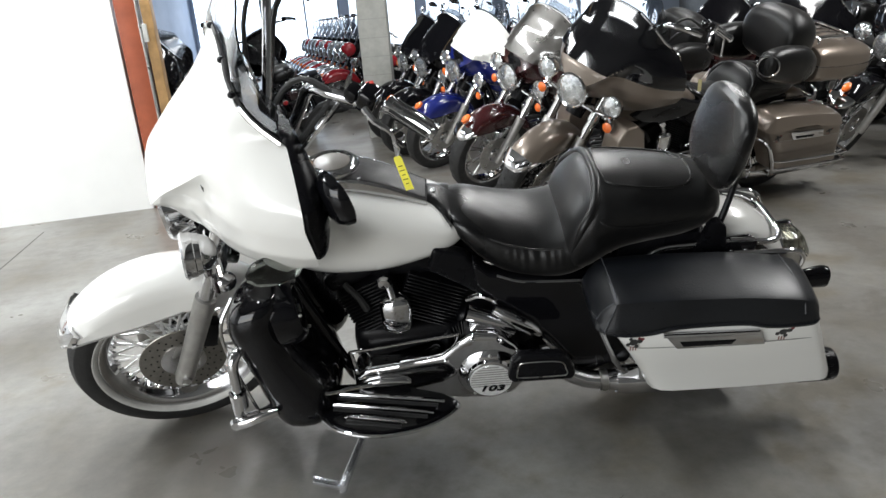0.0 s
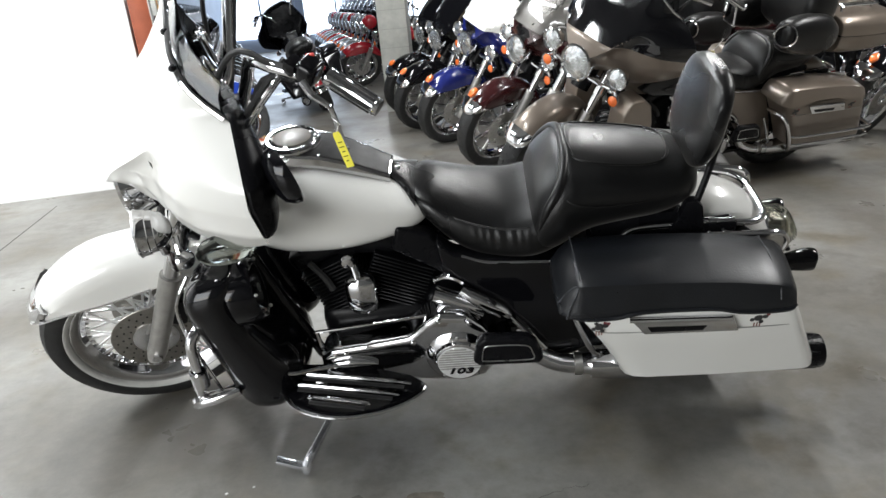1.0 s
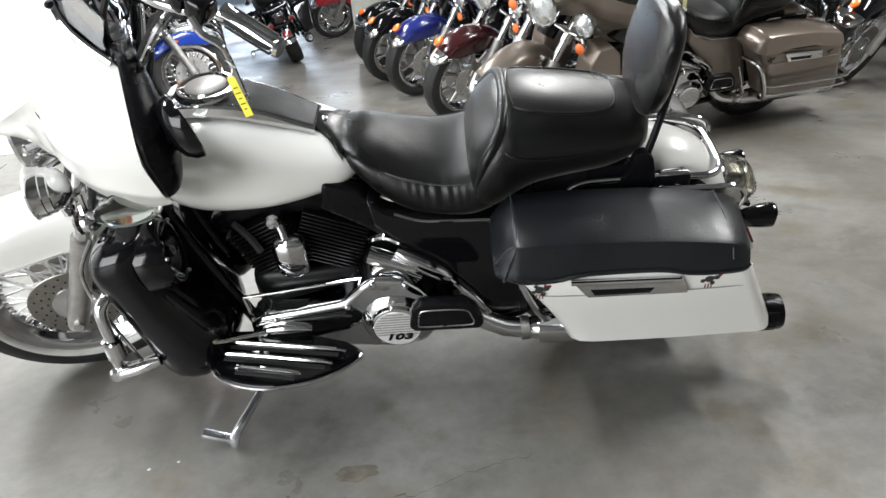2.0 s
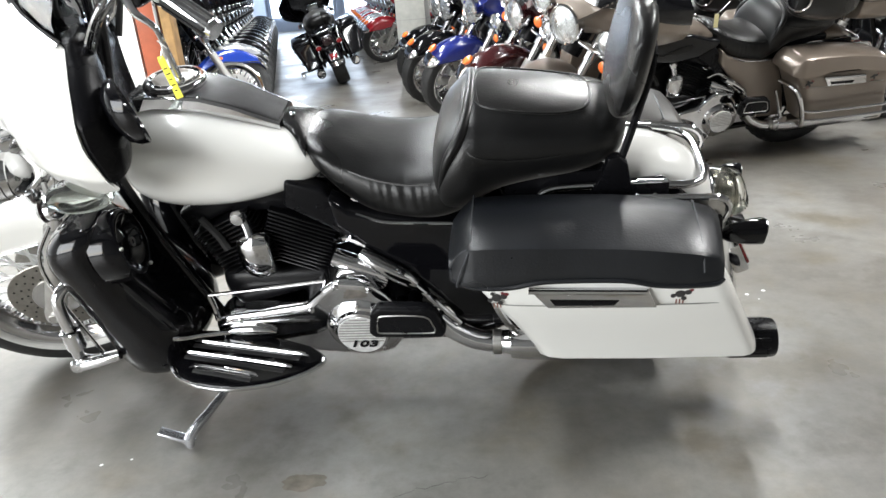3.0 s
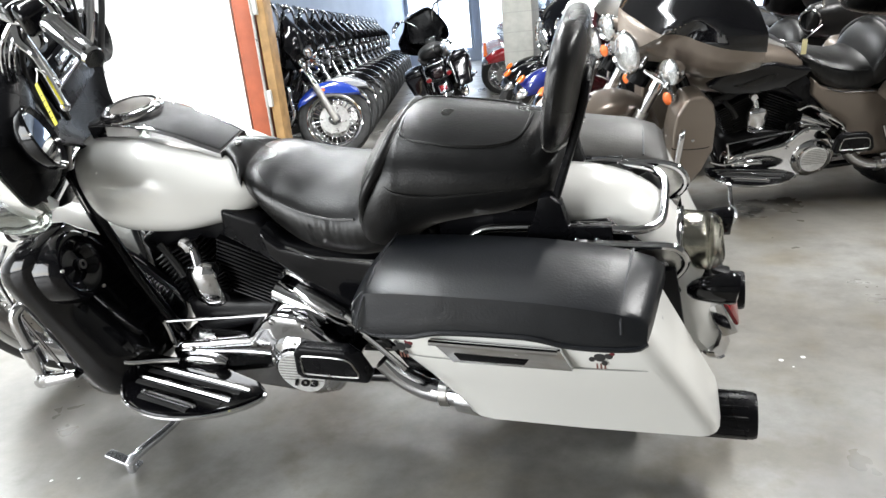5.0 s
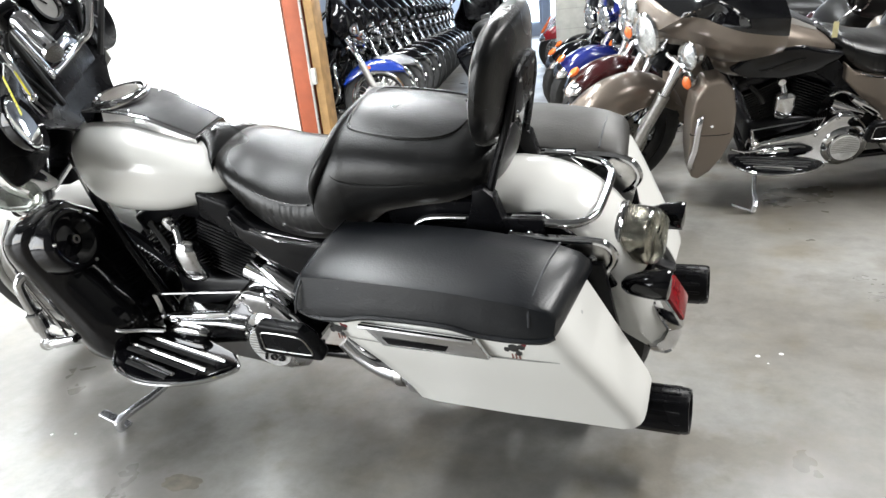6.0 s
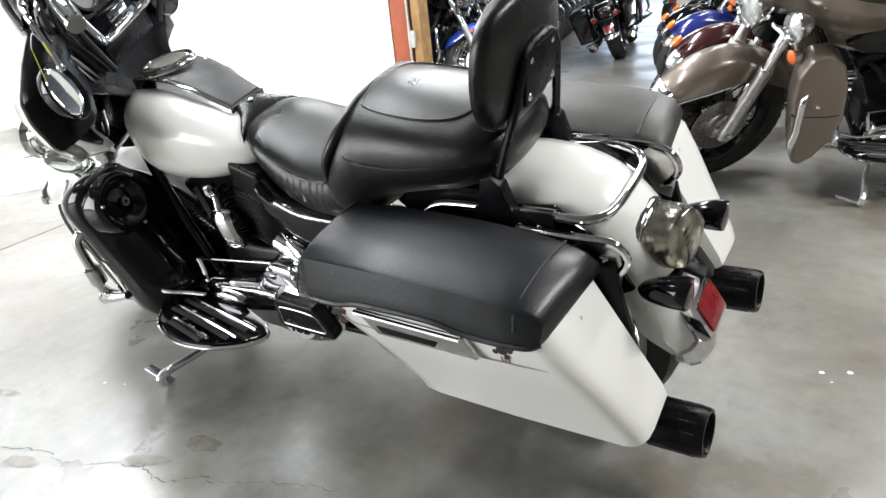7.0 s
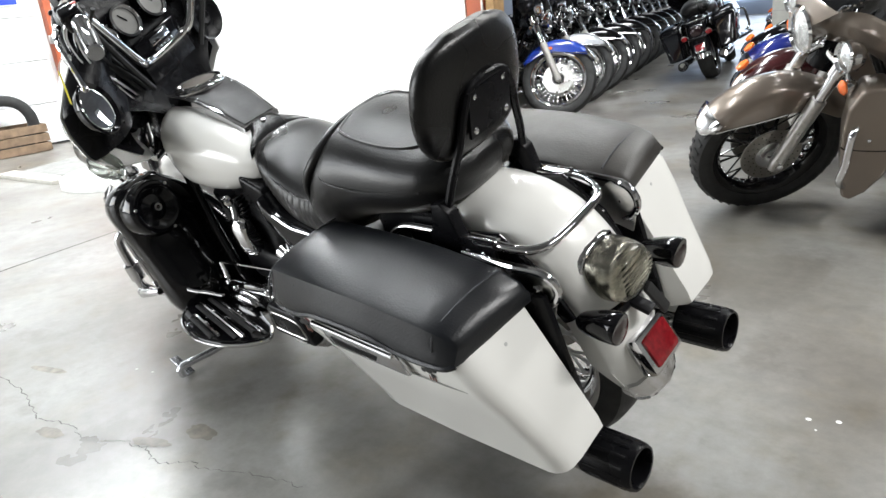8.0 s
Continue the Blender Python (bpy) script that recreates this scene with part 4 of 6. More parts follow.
        if fine and cov in (COVER, GREYCOVER):
            for rows, r in (([(0.366, 0.372, 0.634), (0.384, 0.372, 0.664), (0.410, 0.377, 0.687), (0.47, 0.381, 0.691), (0.58, 0.384, 0.690), (0.75, 0.384, 0.682), (0.88, 0.380, 0.666), (0.94, 0.375, 0.653), (0.978, 0.36, 0.634)], 0.0022),
                            ([(0.412, 0.185, 0.692), (0.412, 0.28, 0.699), (0.411, 0.376, 0.689), (0.390, 0.399, 0.640), (0.380, 0.404, 0.606)], 0.0022),
                            ([(0.935, 0.190, 0.658), (0.936, 0.28, 0.667), (0.937, 0.374, 0.655), (0.940, 0.400, 0.624)], 0.0022)):
                part("lid_piping", tube([(lid_x(x) + 0.03 * max(0.0, (lid_x(x) - 0.84) / 0.11) * (0.41 - y) / 0.23, s * y, z) for x, y, z in rows], r, 6), PIPING, ld)
            part("lid_hem", tube([(lid_x(x), s * y, z) for x, y, z in ((0.372, 0.385, 0.612), (0.415, 0.405, 0.603), (0.50, 0.413, 0.607), (0.58, 0.415, 0.623), (0.75, 0.415, 0.621), (0.83, 0.412, 0.603), (0.90, 0.411, 0.598), (0.965, 0.406, 0.597), (0.988, 0.392, 0.598))], 0.0055, 6), COVER, ld)
        if fine:
            part("bag_seam", tube([(0.462, s * 0.378, 0.536), (0.50, s * 0.3885, 0.535), (0.60, s * 0.3925, 0.533), (0.72, s * 0.3935, 0.531), (0.88, s * 0.3910, 0.529), (0.945, s * 0.3870, 0.528)], 0.0016, 5), mat("seam_grey", (0.30, 0.30, 0.28), 0.5), bg)
        # chrome latch
        lt = part("latch", plate([(0.545, 0.595), (0.795, 0.585), (0.815, 0.535), (0.585, 0.540)], s * 0.395, s * 0.408, 0.004), CHROME, bg, "chrome saddlebag latch")
        part("latch_bar", tube([(0.545, s * 0.409, 0.592), (0.79, s * 0.409, 0.582)], 0.006, 8), CHROME, lt)
        part("latch_recess", plate([(0.590, 0.566), (0.735, 0.560), (0.725, 0.546), (0.600, 0.549)], s * 0.4075, s * 0.4095, 0.001), PLASTIC, lt)
        if fine:
            part("bag_liner", plate([(0.47, 0.36), (1.02, 0.33), (0.99, 0.60), (0.43, 0.60)], s * 0.166, s * 0.182, 0.004), PLASTIC, bg)
            part("fender_strut", plate([(0.60, 0.66), (0.86, 0.68), (0.95, 0.60), (1.00, 0.50), (0.975, 0.485), (0.92, 0.56), (0.84, 0.62), (0.60, 0.60)], s * 0.112, s * 0.124, 0.004), GLOSS, bike)
            part("pin", ball((0.966, s * 0.285, 0.560), 0.009, 0.4, 0.9, 1.2), FINPALE, bg)
            for x0 in (0.475, 0.862):
                # faded black and red sticker, as plain shapes
                blob = join(*[ball((x0 + dx, s * 0.3935, 0.562 + dz), r, 1, 0.12, 1, 10) for dx, dz, r in ((0.0, 0.0, 0.011), (0.016, 0.004, 0.008), (-0.014, -0.006, 0.006), (0.008, -0.014, 0.006), (-0.008, 0.012, 0.005))])
                sk = part("sticker", blob, mat("sticker_black", (0.03, 0.03, 0.03), 0.6), bg, "worn black and red sticker")
                part("sticker_red", join(*[ball((x0 + dx, s * 0.3937, 0.562 + dz), r, 1, 0.12, 1, 8) for dx, dz, r in ((0.022, 0.011, 0.006), (0.015, 0.014, 0.005))]), mat("sticker_red", (0.16, 0.018, 0.025), 0.6), sk)
                for i in range(3):
                    part("sticker_bar", box(0.003, 0.001, 0.014, Matrix.Translation((x0 - 0.006 + 0.007 * i, s * 0.3905, 0.538)), 0), mat("sticker_brown", (0.20, 0.08, 0.06), 0.6), sk)
        # exhaust
        mf = part("muffler", tube([(0.30, s * 0.19, 0.315), (0.335, s * 0.195, 0.275), (0.40, s * 0.205, 0.243), (0.46, s * 0.21, 0.238), (0.50, s * 0.212, 0.238), (0.54, s * 0.214, 0.238), (1.02, s * 0.215, 0.240), (1.05, s * 0.215, 0.240)], [0.026, 0.027, 0.028, 0.029, 0.036, 0.047, 0.047, 0.046], 20, 2), CHROME, bike, "chrome exhaust muffler")
        part("muffler_tip", lathe([(0.049, 0.0), (0.050, 0.004), (0.050, 0.108), (0.047, 0.116), (0.042, 0.116), (0.040, 0.110), (0.041, 0.02), (0.0, 0.02)], 32, facing((1.034, s * 0.213, 0.241), (1, 0, 0))), o.get("tip", PLASTIC), mf, "black ribbed exhaust tip")
        if fine:
            for i in range(14):
                a = 2 * math.pi * i / 14
                part("tip_rib", box(0.092, 0.007, 0.004, Matrix.Translation((1.086, s * 0.213, 0.241)) @ Matrix.Rotation(a, 4, "X") @ Matrix.Translation((0, 0, 0.0492)), 0.001, 1), PLASTIC, mf)
            part("clamp", lathe([(0.031, -0.012), (0.034, -0.01), (0.034, 0.01), (0.031, 0.012)], 20, facing((0.455, s * 0.21, 0.238), (1, 0, 0))), STEEL, mf)
    body_parts(bike, o)
    if o.get("tour_pak"):
        trunk_parts(bike, o)
    return bike


def body_parts(bike, o):
    """Engine, frame, side covers, lowers, boards, guards and side stand."""
    fine, P = o["fine"], o["paint"]
    crank = Vector((-0.135, 0, 0.34))
    eng = part("engine", join(box(0.34, 0.26, 0.20, Matrix.Translation((-0.13, 0, 0.34)), 0.05, 3), box(0.30, 0.24, 0.22, Matrix.Translation((0.16, 0, 0.36)), 0.05, 3), box(0.24, 0.20, 0.10, Matrix.Translation((-0.12, 0.0, 0.66)), 0.03)), ENGINE, bike, "black air-cooled V-twin engine")
    for tilt in (-24, 24):
        ax = Matrix.Translation(crank) @ Matrix.Rotation(radians(tilt), 4, "Y")
        fins = bmesh.new()
        edges = bmesh.new()
        for i in range(13):
            d = 0.125 + 0.0125 * i
            k = 0.185 + 0.006 * math.sin(i * 0.5)
            tmp = box(k, 0.235, 0.0055, ax @ Matrix.Translation((0, 0, d)), 0.002, 1)
            fins = join(fins, tmp)
            edges = join(edges, box(k * 0.86, 0.003, 0.0022, ax @ Matrix.Translation((0, -0.1168, d)), 0), box(k * 0.86, 0.003, 0.0022, ax @ Matrix.Translation((0, 0.1168, d)), 0))
        part("finned_barrel", fins, ENGINE, eng, kind="stuff")
        part("fin_edges", edges, FINEDGE, eng, kind="stuff")
        part("cylinder", xform(tube([(0, 0, 0.08), (0, 0, 0.30)], 0.075, 20), ax), ENGINE, eng)
        part("rocker_box", box(0.20, 0.20, 0.06, ax @ Matrix.Translation((0, 0, 0.315)), 0.02, 3), ENGINE if fine else CHROME, eng)
    # horn cover between the cylinders
    hc = part("horn_cover", loft_x([(-0.198, 0.018, 0.475, 0.555), (-0.190, 0.026, 0.455, 0.572), (-0.155, 0.034, 0.445, 0.582), (-0.120, 0.026, 0.455, 0.575), (-0.110, 0.018, 0.475, 0.558)], 16, 3, 0.7, y=-0.150), CHROME, bike, "chrome horn cover")
    part("cover_stem", tube([(-0.16, -0.15, 0.575), (-0.165, -0.14, 0.60), (-0.175, -0.13, 0.625)], 0.014, 10), CHROME, hc)
    part("cover_cap", lathe([(0, 0.012), (0.016, 0.010), (0.021, 0.0), (0.018, -0.01), (0, -0.01)], 16, facing((-0.178, -0.145, 0.628), (0, -1, 0))), CHROME, hc)
    # primary case and derby cover
    pr = part("primary_cover", plate([(-0.30, 0.30), (-0.27, 0.262), (-0.18, 0.245), (0.03, 0.225), (0.11, 0.215), (0.18, 0.235), (0.22, 0.29), (0.225, 0.35), (0.19, 0.42), (0.135, 0.475), (0.06, 0.485), (0.02, 0.455), (-0.03, 0.405), (-0.16, 0.385), (-0.26, 0.372), (-0.30, 0.345)], -0.235, -0.13, 0.022, 4), CHROME, bike, "chrome primary cover")
    dc = facing((0.108, -0.232, 0.325), (0, -1, 0))
    dv = part("derby_cover", lathe([(0.0, 0.030), (0.064, 0.030), (0.070, 0.027), (0.074, 0.018), (0.088, 0.012), (0.104, -0.004), (0.110, -0.02), (0.0, -0.02)], 40, dc), CHROME, pr)
    part("derby_face", lathe([(0.0, 0.033), (0.062, 0.033), (0.063, 0.030), (0.0, 0.028)], 40, dc), mat("satin_aluminium", (0.72, 0.72, 0.71), 0.34, metal=0.25, scale=60), dv)
    for z in np.linspace(-0.02, 0.055, 9):
        w = math.sqrt(max(0.0, 0.060 ** 2 - z * z)) * 2
        if fine:
            part("groove", box(w, 0.0016, 0.003, Matrix.Translation((0.108, -0.2655, 0.325 + z)), 0), FORK, dv)
    if o.get("numerals"):
        cu = bpy.data.curves.new("numerals", "FONT")
        cu.body, cu.size, cu.extrude, cu.align_x, cu.align_y, cu.space_character = "103", 0.040, 0.0015, "CENTER", "CENTER", 1.05
        cu.offset, cu.shear = 0.0014, 0.25
        tmp = new("tmp", cu)
        bpy.context.view_layer.update()
        me = bpy.data.meshes.new_from_object(tmp.evaluated_get(bpy.context.evaluated_depsgraph_get()))
        bpy.data.objects.remove(tmp)
        me.transform(pose(0.108, -0.2675, 0.296, 90, 0, 0) @ Matrix.Diagonal((1.2, 0.75, 1, 1)))
        me.name = "numerals"
        me.materials.clear()
        me.materials.append(GLOSS)
        nm = new("numerals", me)
        nm.parent = dv
        tagged(nm, "black raised numerals 103")
    if fine:
        for i in range(5):
            a = radians(90 + 72 * i)
            part("screw", ball((0.108 + 0.082 * math.cos(a), -0.246, 0.325 + 0.082 * math.sin(a)), 0.006, 1, 0.6, 1, 8), STEEL, dv)
        part("inspection_cover", loft_x([(-0.275, 0.008, 0.305, 0.325), (-0.25, 0.014, 0.292, 0.340), (-0.20, 0.016, 0.288, 0.345), (-0.15, 0.012, 0.295, 0.336), (-0.13, 0.006, 0.308, 0.322)], 14, 3, 0.8, y=-0.238), CHROME, pr)
        for x, z in ((0.06, 0.468), (0.145, 0.455), (0.20, 0.40), (-0.02, 0.39), (-0.22, 0.36)):
            part("case_bolt", ball((x, -0.236, z), 0.009, 1, 0.7, 1, 10), CHROME, pr)
        # shift linkage and shifter
        part("shift_rod", tube([(-0.30, -0.205, 0.425), (0.03, -0.195, 0.455)], 0.005, 8), CHROME, bike)
        part("shift_arm", tube([(-0.30, -0.205, 0.425), (-0.295, -0.21, 0.39), (-0.29, -0.22, 0.35)], 0.008, 8), CHROME, bike)
        part("shift_lever", tube([(-0.42, -0.325, 0.400), (-0.36, -0.315, 0.375), (-0.30, -0.29, 0.362), (-0.24, -0.275, 0.355)], 0.0065, 8), CHROME, bike)
        part("starter", tube([(0.05, -0.16, 0.505), (0.19, -0.175, 0.45)], 0.026, 16), CHROME, bike)
        part("oil_line", tube([(0.055, -0.13, 0.53), (0.10, -0.15, 0.555), (0.16, -0.16, 0.52), (0.20, -0.15, 0.46)], 0.009, 8), CHROME, bike)
        # chrome heat shield that slants down behind the engine
        part("heat_shield", tube([(0.13, -0.185, 0.535), (0.17, -0.195, 0.51), (0.235, -0.20, 0.462), (0.26, -0.20, 0.44)], [0.016, 0.022, 0.022, 0.012], 14), CHROME, bike)
        part("stay", tube([(0.245, -0.205, 0.455), (0.30, -0.205, 0.385), (0.36, -0.20, 0.30)], 0.007, 8), CHROME, bike)
        part("spark_cover", tube([(-0.30, -0.10, 0.60), (-0.26, -0.12, 0.56), (-0.24, -0.13, 0.52)], 0.012, 8), RUBBER, bike)
        part("petcock", tube([(-0.04, -0.11, 0.70), (-0.035, -0.115, 0.672)], 0.008, 8), CHROME, bike)
    # frame
    for s in (-1, 1):
        part("frame_tube", tube([(-0.53, s * 0.05, 0.80), (-0.46, s * 0.10, 0.64), (-0.34, s * 0.145, 0.36), (-0.28, s * 0.15, 0.255), (-0.10, s * 0.15, 0.225), (0.35, s * 0.15, 0.225), (0.50, s * 0.14, 0.27)], 0.018, 10), GLOSS, bike)
        part("frame_backbone", tube([(-0.52, s * 0.03, 0.80), (-0.30, s * 0.05, 0.70), (0.10, s * 0.08, 0.66), (0.35, s * 0.10, 0.56), (0.60, s * 0.13, 0.56)], 0.02, 8), GLOSS, bike)
        sc = part("side_cover", plate([(0.075, 0.70), (0.12, 0.655), (0.17, 0.64), (0.35, 0.615), (0.43, 0.60), (0.51, 0.42), (0.545, 0.30), (0.53, 0.275), (0.36, 0.275), (0.335, 0.33), (0.25, 0.44), (0.15, 0.55), (0.08, 0.62)], s * 0.12, s * 0.185, 0.02, 3), o.get("side", GLOSS), bike)
        if fine:
            part("cover_trim", tube([(0.14, s * 0.186, 0.655), (0.20, s * 0.189, 0.632), (0.26, s * 0.190, 0.626), (0.38, s * 0.188, 0.618)], 0.004, 6), CHROME, sc)
            part("frame_cover", plate([(-0.03, 0.735), (0.06, 0.70), (0.12, 0.61), (0.19, 0.50), (0.155, 0.49), (0.06, 0.585), (-0.05, 0.66)], s * 0.10, s * 0.15, 0.012, 3), PLASTIC, bike)
            part("bag_guard", tube([(0.435, s * 0.215, 0.45), (0.47, s * 0.23, 0.36), (0.505, s * 0.225, 0.29), (0.54, s * 0.215, 0.265)], 0.009, 8), CHROME, bike)
        # swing arm and shock
        part("swing_arm", tube([(0.25, s * 0.12, 0.33), (0.50, s * 0.125, 0.32), (0.75, s * 0.125, 0.32)], [0.03, 0.028, 0.026], 10), GLOSS, bike)
        # passenger board
        pb = part("passenger_board", plate([(0.152, 0.398), (0.165, 0.463), (0.185, 0.482), (0.302, 0.476), (0.325, 0.453), (0.343, 0.398), (0.333, 0.380), (0.166, 0.382)], s * 0.30, s * 0.335, 0.010, 3), PLASTIC, bike, "folded black rubber passenger board")
        part("board_mount", tube([(0.24, s * 0.16, 0.36), (0.25, s * 0.25, 0.375), (0.25, s * 0.31, 0.385)], 0.022, 8), GLOSS, pb)
        if fine:
            part("board_inlay", tube([(0.176, s * 0.3365, 0.408), (0.183, s * 0.3365, 0.450), (0.203, s * 0.3365, 0.460), (0.295, s * 0.3365, 0.455), (0.314, s * 0.3365, 0.425), (0.317, s * 0.3365, 0.408), (0.30, s * 0.3365, 0.401), (0.19, s * 0.3365, 0.403), (0.176, s * 0.3365, 0.408)], 0.0018, 5), STEEL, pb)
        # rider's board: long drop shape
        outline = [(-0.405, -0.225), (-0.41, -0.28), (-0.395, -0.335), (-0.355, -0.385), (-0.29, -0.412), (-0.21, -0.418), (-0.12, -0.398), (-0.05, -0.362), (-0.005, -0.320), (-0.002, -0.295), (-0.04, -0.265), (-0.15, -0.235), (-0.30, -0.222)]
        fb = plate([(x, y) for x, y in outline], 0.0, 0.020, 0.005, 2)
        m = Matrix(((1, 0, 0, 0), (0, 0, -s, 0), (0, 1, 0, 0), (0, 0, 0, 1)))
        m = Matrix(((1, 0, 0, 0), (0, 0, 1, 0), (0, 1, 0, 0.252), (0, 0, 0, 1))) if s < 0 else Matrix(((1, 0, 0, 0), (0, 0, -1, 0), (0, 1, 0, 0.252), (0, 0, 0, 1)))
        tilt = Matrix.Translation((0, 0, 0.25)) @ Matrix.Rotation(radians(5), 4, "Y") @ Matrix.Rotation(s * radians(o.get("board_tilt", 3)), 4, "X") @ Matrix.Translation((0, 0, -0.25))
        bd = part("footboard", xform(fb, tilt @ m), GLOSS, bike, "black footboard with chrome strips")
        part("board_rim", xform(tube([Vector((x * 1.0 + (x + 0.2) * 0.012, -s * (y * 1.012), 0.262)) for x, y in outline[1:11]], 0.0065, 8, 3), tilt), CHROME, bd)
        for x0, x1, y0, y1 in ((-0.375, -0.045, 0.265, 0.300), (-0.365, -0.075, 0.310, 0.345), (-0.325, -0.15, 0.358, 0.382)):
            part("board_strip", xform(tube([(x0, s * y0, 0.268), (x0 + 0.02, s * (y0 + 0.002), 0.275), (x1 - 0.02, s * (y1 - 0.002), 0.275), (x1, s * y1, 0.268)], [0.005, 0.0066, 0.0066, 0.005], 8, 2), tilt), CHROME, bd)
            if fine:
                part("strip_rubber", xform(tube([(x0 + 0.005, s * (y0 + 0.017), 0.266), (x1 - 0.012, s * (y1 + 0.016), 0.266)], 0.010, 8), tilt), RUBBER, bd)
        # lower fairing with speaker
        if o.get("lowers", True):
            rings = []
            for z, xf, xr, y, hw in smooth([(0.258, -0.49, -0.42, 0.22, 0.06), (0.268, -0.520, -0.375, 0.195, 0.14), (0.31, -0.545, -0.340, 0.185, 0.175), (0.38, -0.560, -0.345, 0.182, 0.182), (0.46, -0.572, -0.380, 0.188, 0.172), (0.56, -0.588, -0.425, 0.205, 0.155), (0.65, -0.592, -0.440, 0.238, 0.129), (0.70, -0.572, -0.435, 0.258, 0.100), (0.732, -0.53, -0.44, 0.260, 0.070), (0.742, -0.50, -0.455, 0.260, 0.03)], 4):
                xc, hx = (xf + xr) / 2, (xr - xf) / 2
                rings.append([(xc + hx * se(math.cos(a), 0.7), s * (y + hw * se(math.sin(a), 0.75)), z) for a in np.linspace(0, 2 * math.pi, 24, endpoint=False)])
            low = ring_loft(rings) if not o.get("short_lowers") else plate([(-0.612, 0.56), (-0.60, 0.66), (-0.56, 0.735), (-0.49, 0.745), (-0.44, 0.70), (-0.42, 0.60), (-0.42, 0.47), (-0.46, 0.37), (-0.51, 0.30), (-0.56, 0.262), (-0.592, 0.275), (-0.608, 0.40)], s * 0.19, s * 0.345, 0.035, 4)
            lf = part("lower_fairing", low, o.get("lower_paint", GLOSS), bike, o.get("lower_label", ""))
            if o.get("speakers", True):
                m = facing((-0.448, s * 0.268, 0.645), (0.95, s * -0.22, 0.12)) @ Matrix.Diagonal((0.92, 1, 0.92, 1))
                part("speaker", lathe([(0.0, 0.048), (0.010, 0.050), (0.016, 0.046), (0.018, 0.034), (0.045, 0.026), (0.062, 0.040), (0.072, 0.048), (0.080, 0.050), (0.088, 0.050), (0.095, 0.042), (0.099, 0.015), (0.095, -0.02), (0.06, -0.03)], 32, m), GLOSS, lf, "black speaker cone")
                part("speaker_cap", lathe([(0.0075, 0.0515), (0.013, 0.0515), (0.0125, 0.0485), (0.0075, 0.0485)], 20, m, closed=True), STEEL, lf)
                if fine:
                    for i in range(3):
                        a = 2 * math.pi * i / 3 + 0.4
                        part("screw", ball(m @ Vector((0.086 * math.cos(a), 0.054, 0.086 * math.sin(a))), 0.005), STEEL, lf)
            if o.get("short_lowers"):
                part("glove_seam", tube([(-0.612, s * 0.338, 0.505), (-0.60, s * 0.343, 0.497), (-0.53, s * 0.344, 0.490), (-0.45, s * 0.344, 0.492), (-0.428, s * 0.338, 0.52), (-0.43, s * 0.338, 0.62), (-0.455, s * 0.338, 0.69)], 0.0028, 6), PLASTIC, lf)
                part("glove_lock", ball((-0.52, s * 0.346, 0.535), 0.008, 1, 0.6, 1, 8), CHROME, lf)
            if not o.get("short_lowers"):
                part("edge_trim", tube([(-0.555, s * 0.30, 0.735), (-0.592, s * 0.335, 0.67), (-0.594, s * 0.345, 0.58), (-0.578, s * 0.345, 0.46), (-0.560, s * 0.345, 0.36)], 0.0050, 8), o.get("lower_trim", CHROME), lf)
        # engine guard
        part("engine_guard", tube([(-0.54, s * 0.28, 0.585), (-0.562, s * 0.33, 0.585), (-0.578, s * 0.360, 0.570), (-0.584, s * 0.370, 0.535), (-0.592, s * 0.372, 0.44), (-0.606, s * 0.365, 0.36), (-0.56, s * 0.29, 0.30), (-0.45, s * 0.12, 0.25)], 0.0145, 12), CHROME, bike, "chrome engine guard")
        if o.get("pegs", True):
            pg = part("highway_peg", tube([(-0.612, s * 0.375, 0.350), (-0.605, s * 0.380, 0.352), (-0.55, s * 0.372, 0.362), (-0.50, s * 0.362, 0.370)], [0.012, 0.017, 0.017, 0.012], 12, 2), CHROME, bike)
            part("peg_knob", lathe([(0, 0.014), (0.016, 0.012), (0.021, 0.0), (0.016, -0.012), (0, -0.014)], 16, facing((-0.618, s * 0.378, 0.348), (0.2, s, 0))), CHROME, pg)
            part("peg_clamp", lathe([(0.018, -0.03), (0.024, -0.028), (0.024, 0.028), (0.018, 0.03)], 14, facing((-0.592, s * 0.372, 0.44), (0.1, 0, 1))), CHROME, pg)
    # side stand
    inv = LEAN.inverted()
    foot_b = inv @ Vector((-0.338, -0.508, 0.010))
    top = Vector((-0.255, -0.20, 0.20))
    sd = part("side_stand", tube([top, top.lerp(foot_b, 0.5), foot_b + Vector((0.012, 0.012, 0.035)), foot_b], [0.011, 0.011, 0.013, 0.012], 10, 3), STANDM, bike, "chrome side stand")
    d = LEAN.inverted() @ Matrix.Translation((-0.381, -0.488, 0.022)) @ Matrix.Rotation(math.atan2(0.008, 0.062), 4, "Z") @ Matrix.Rotation(radians(24), 4, "Y")
    part("stand_foot", box(0.095, 0.030, 0.010, d, 0.004), STANDM, sd)

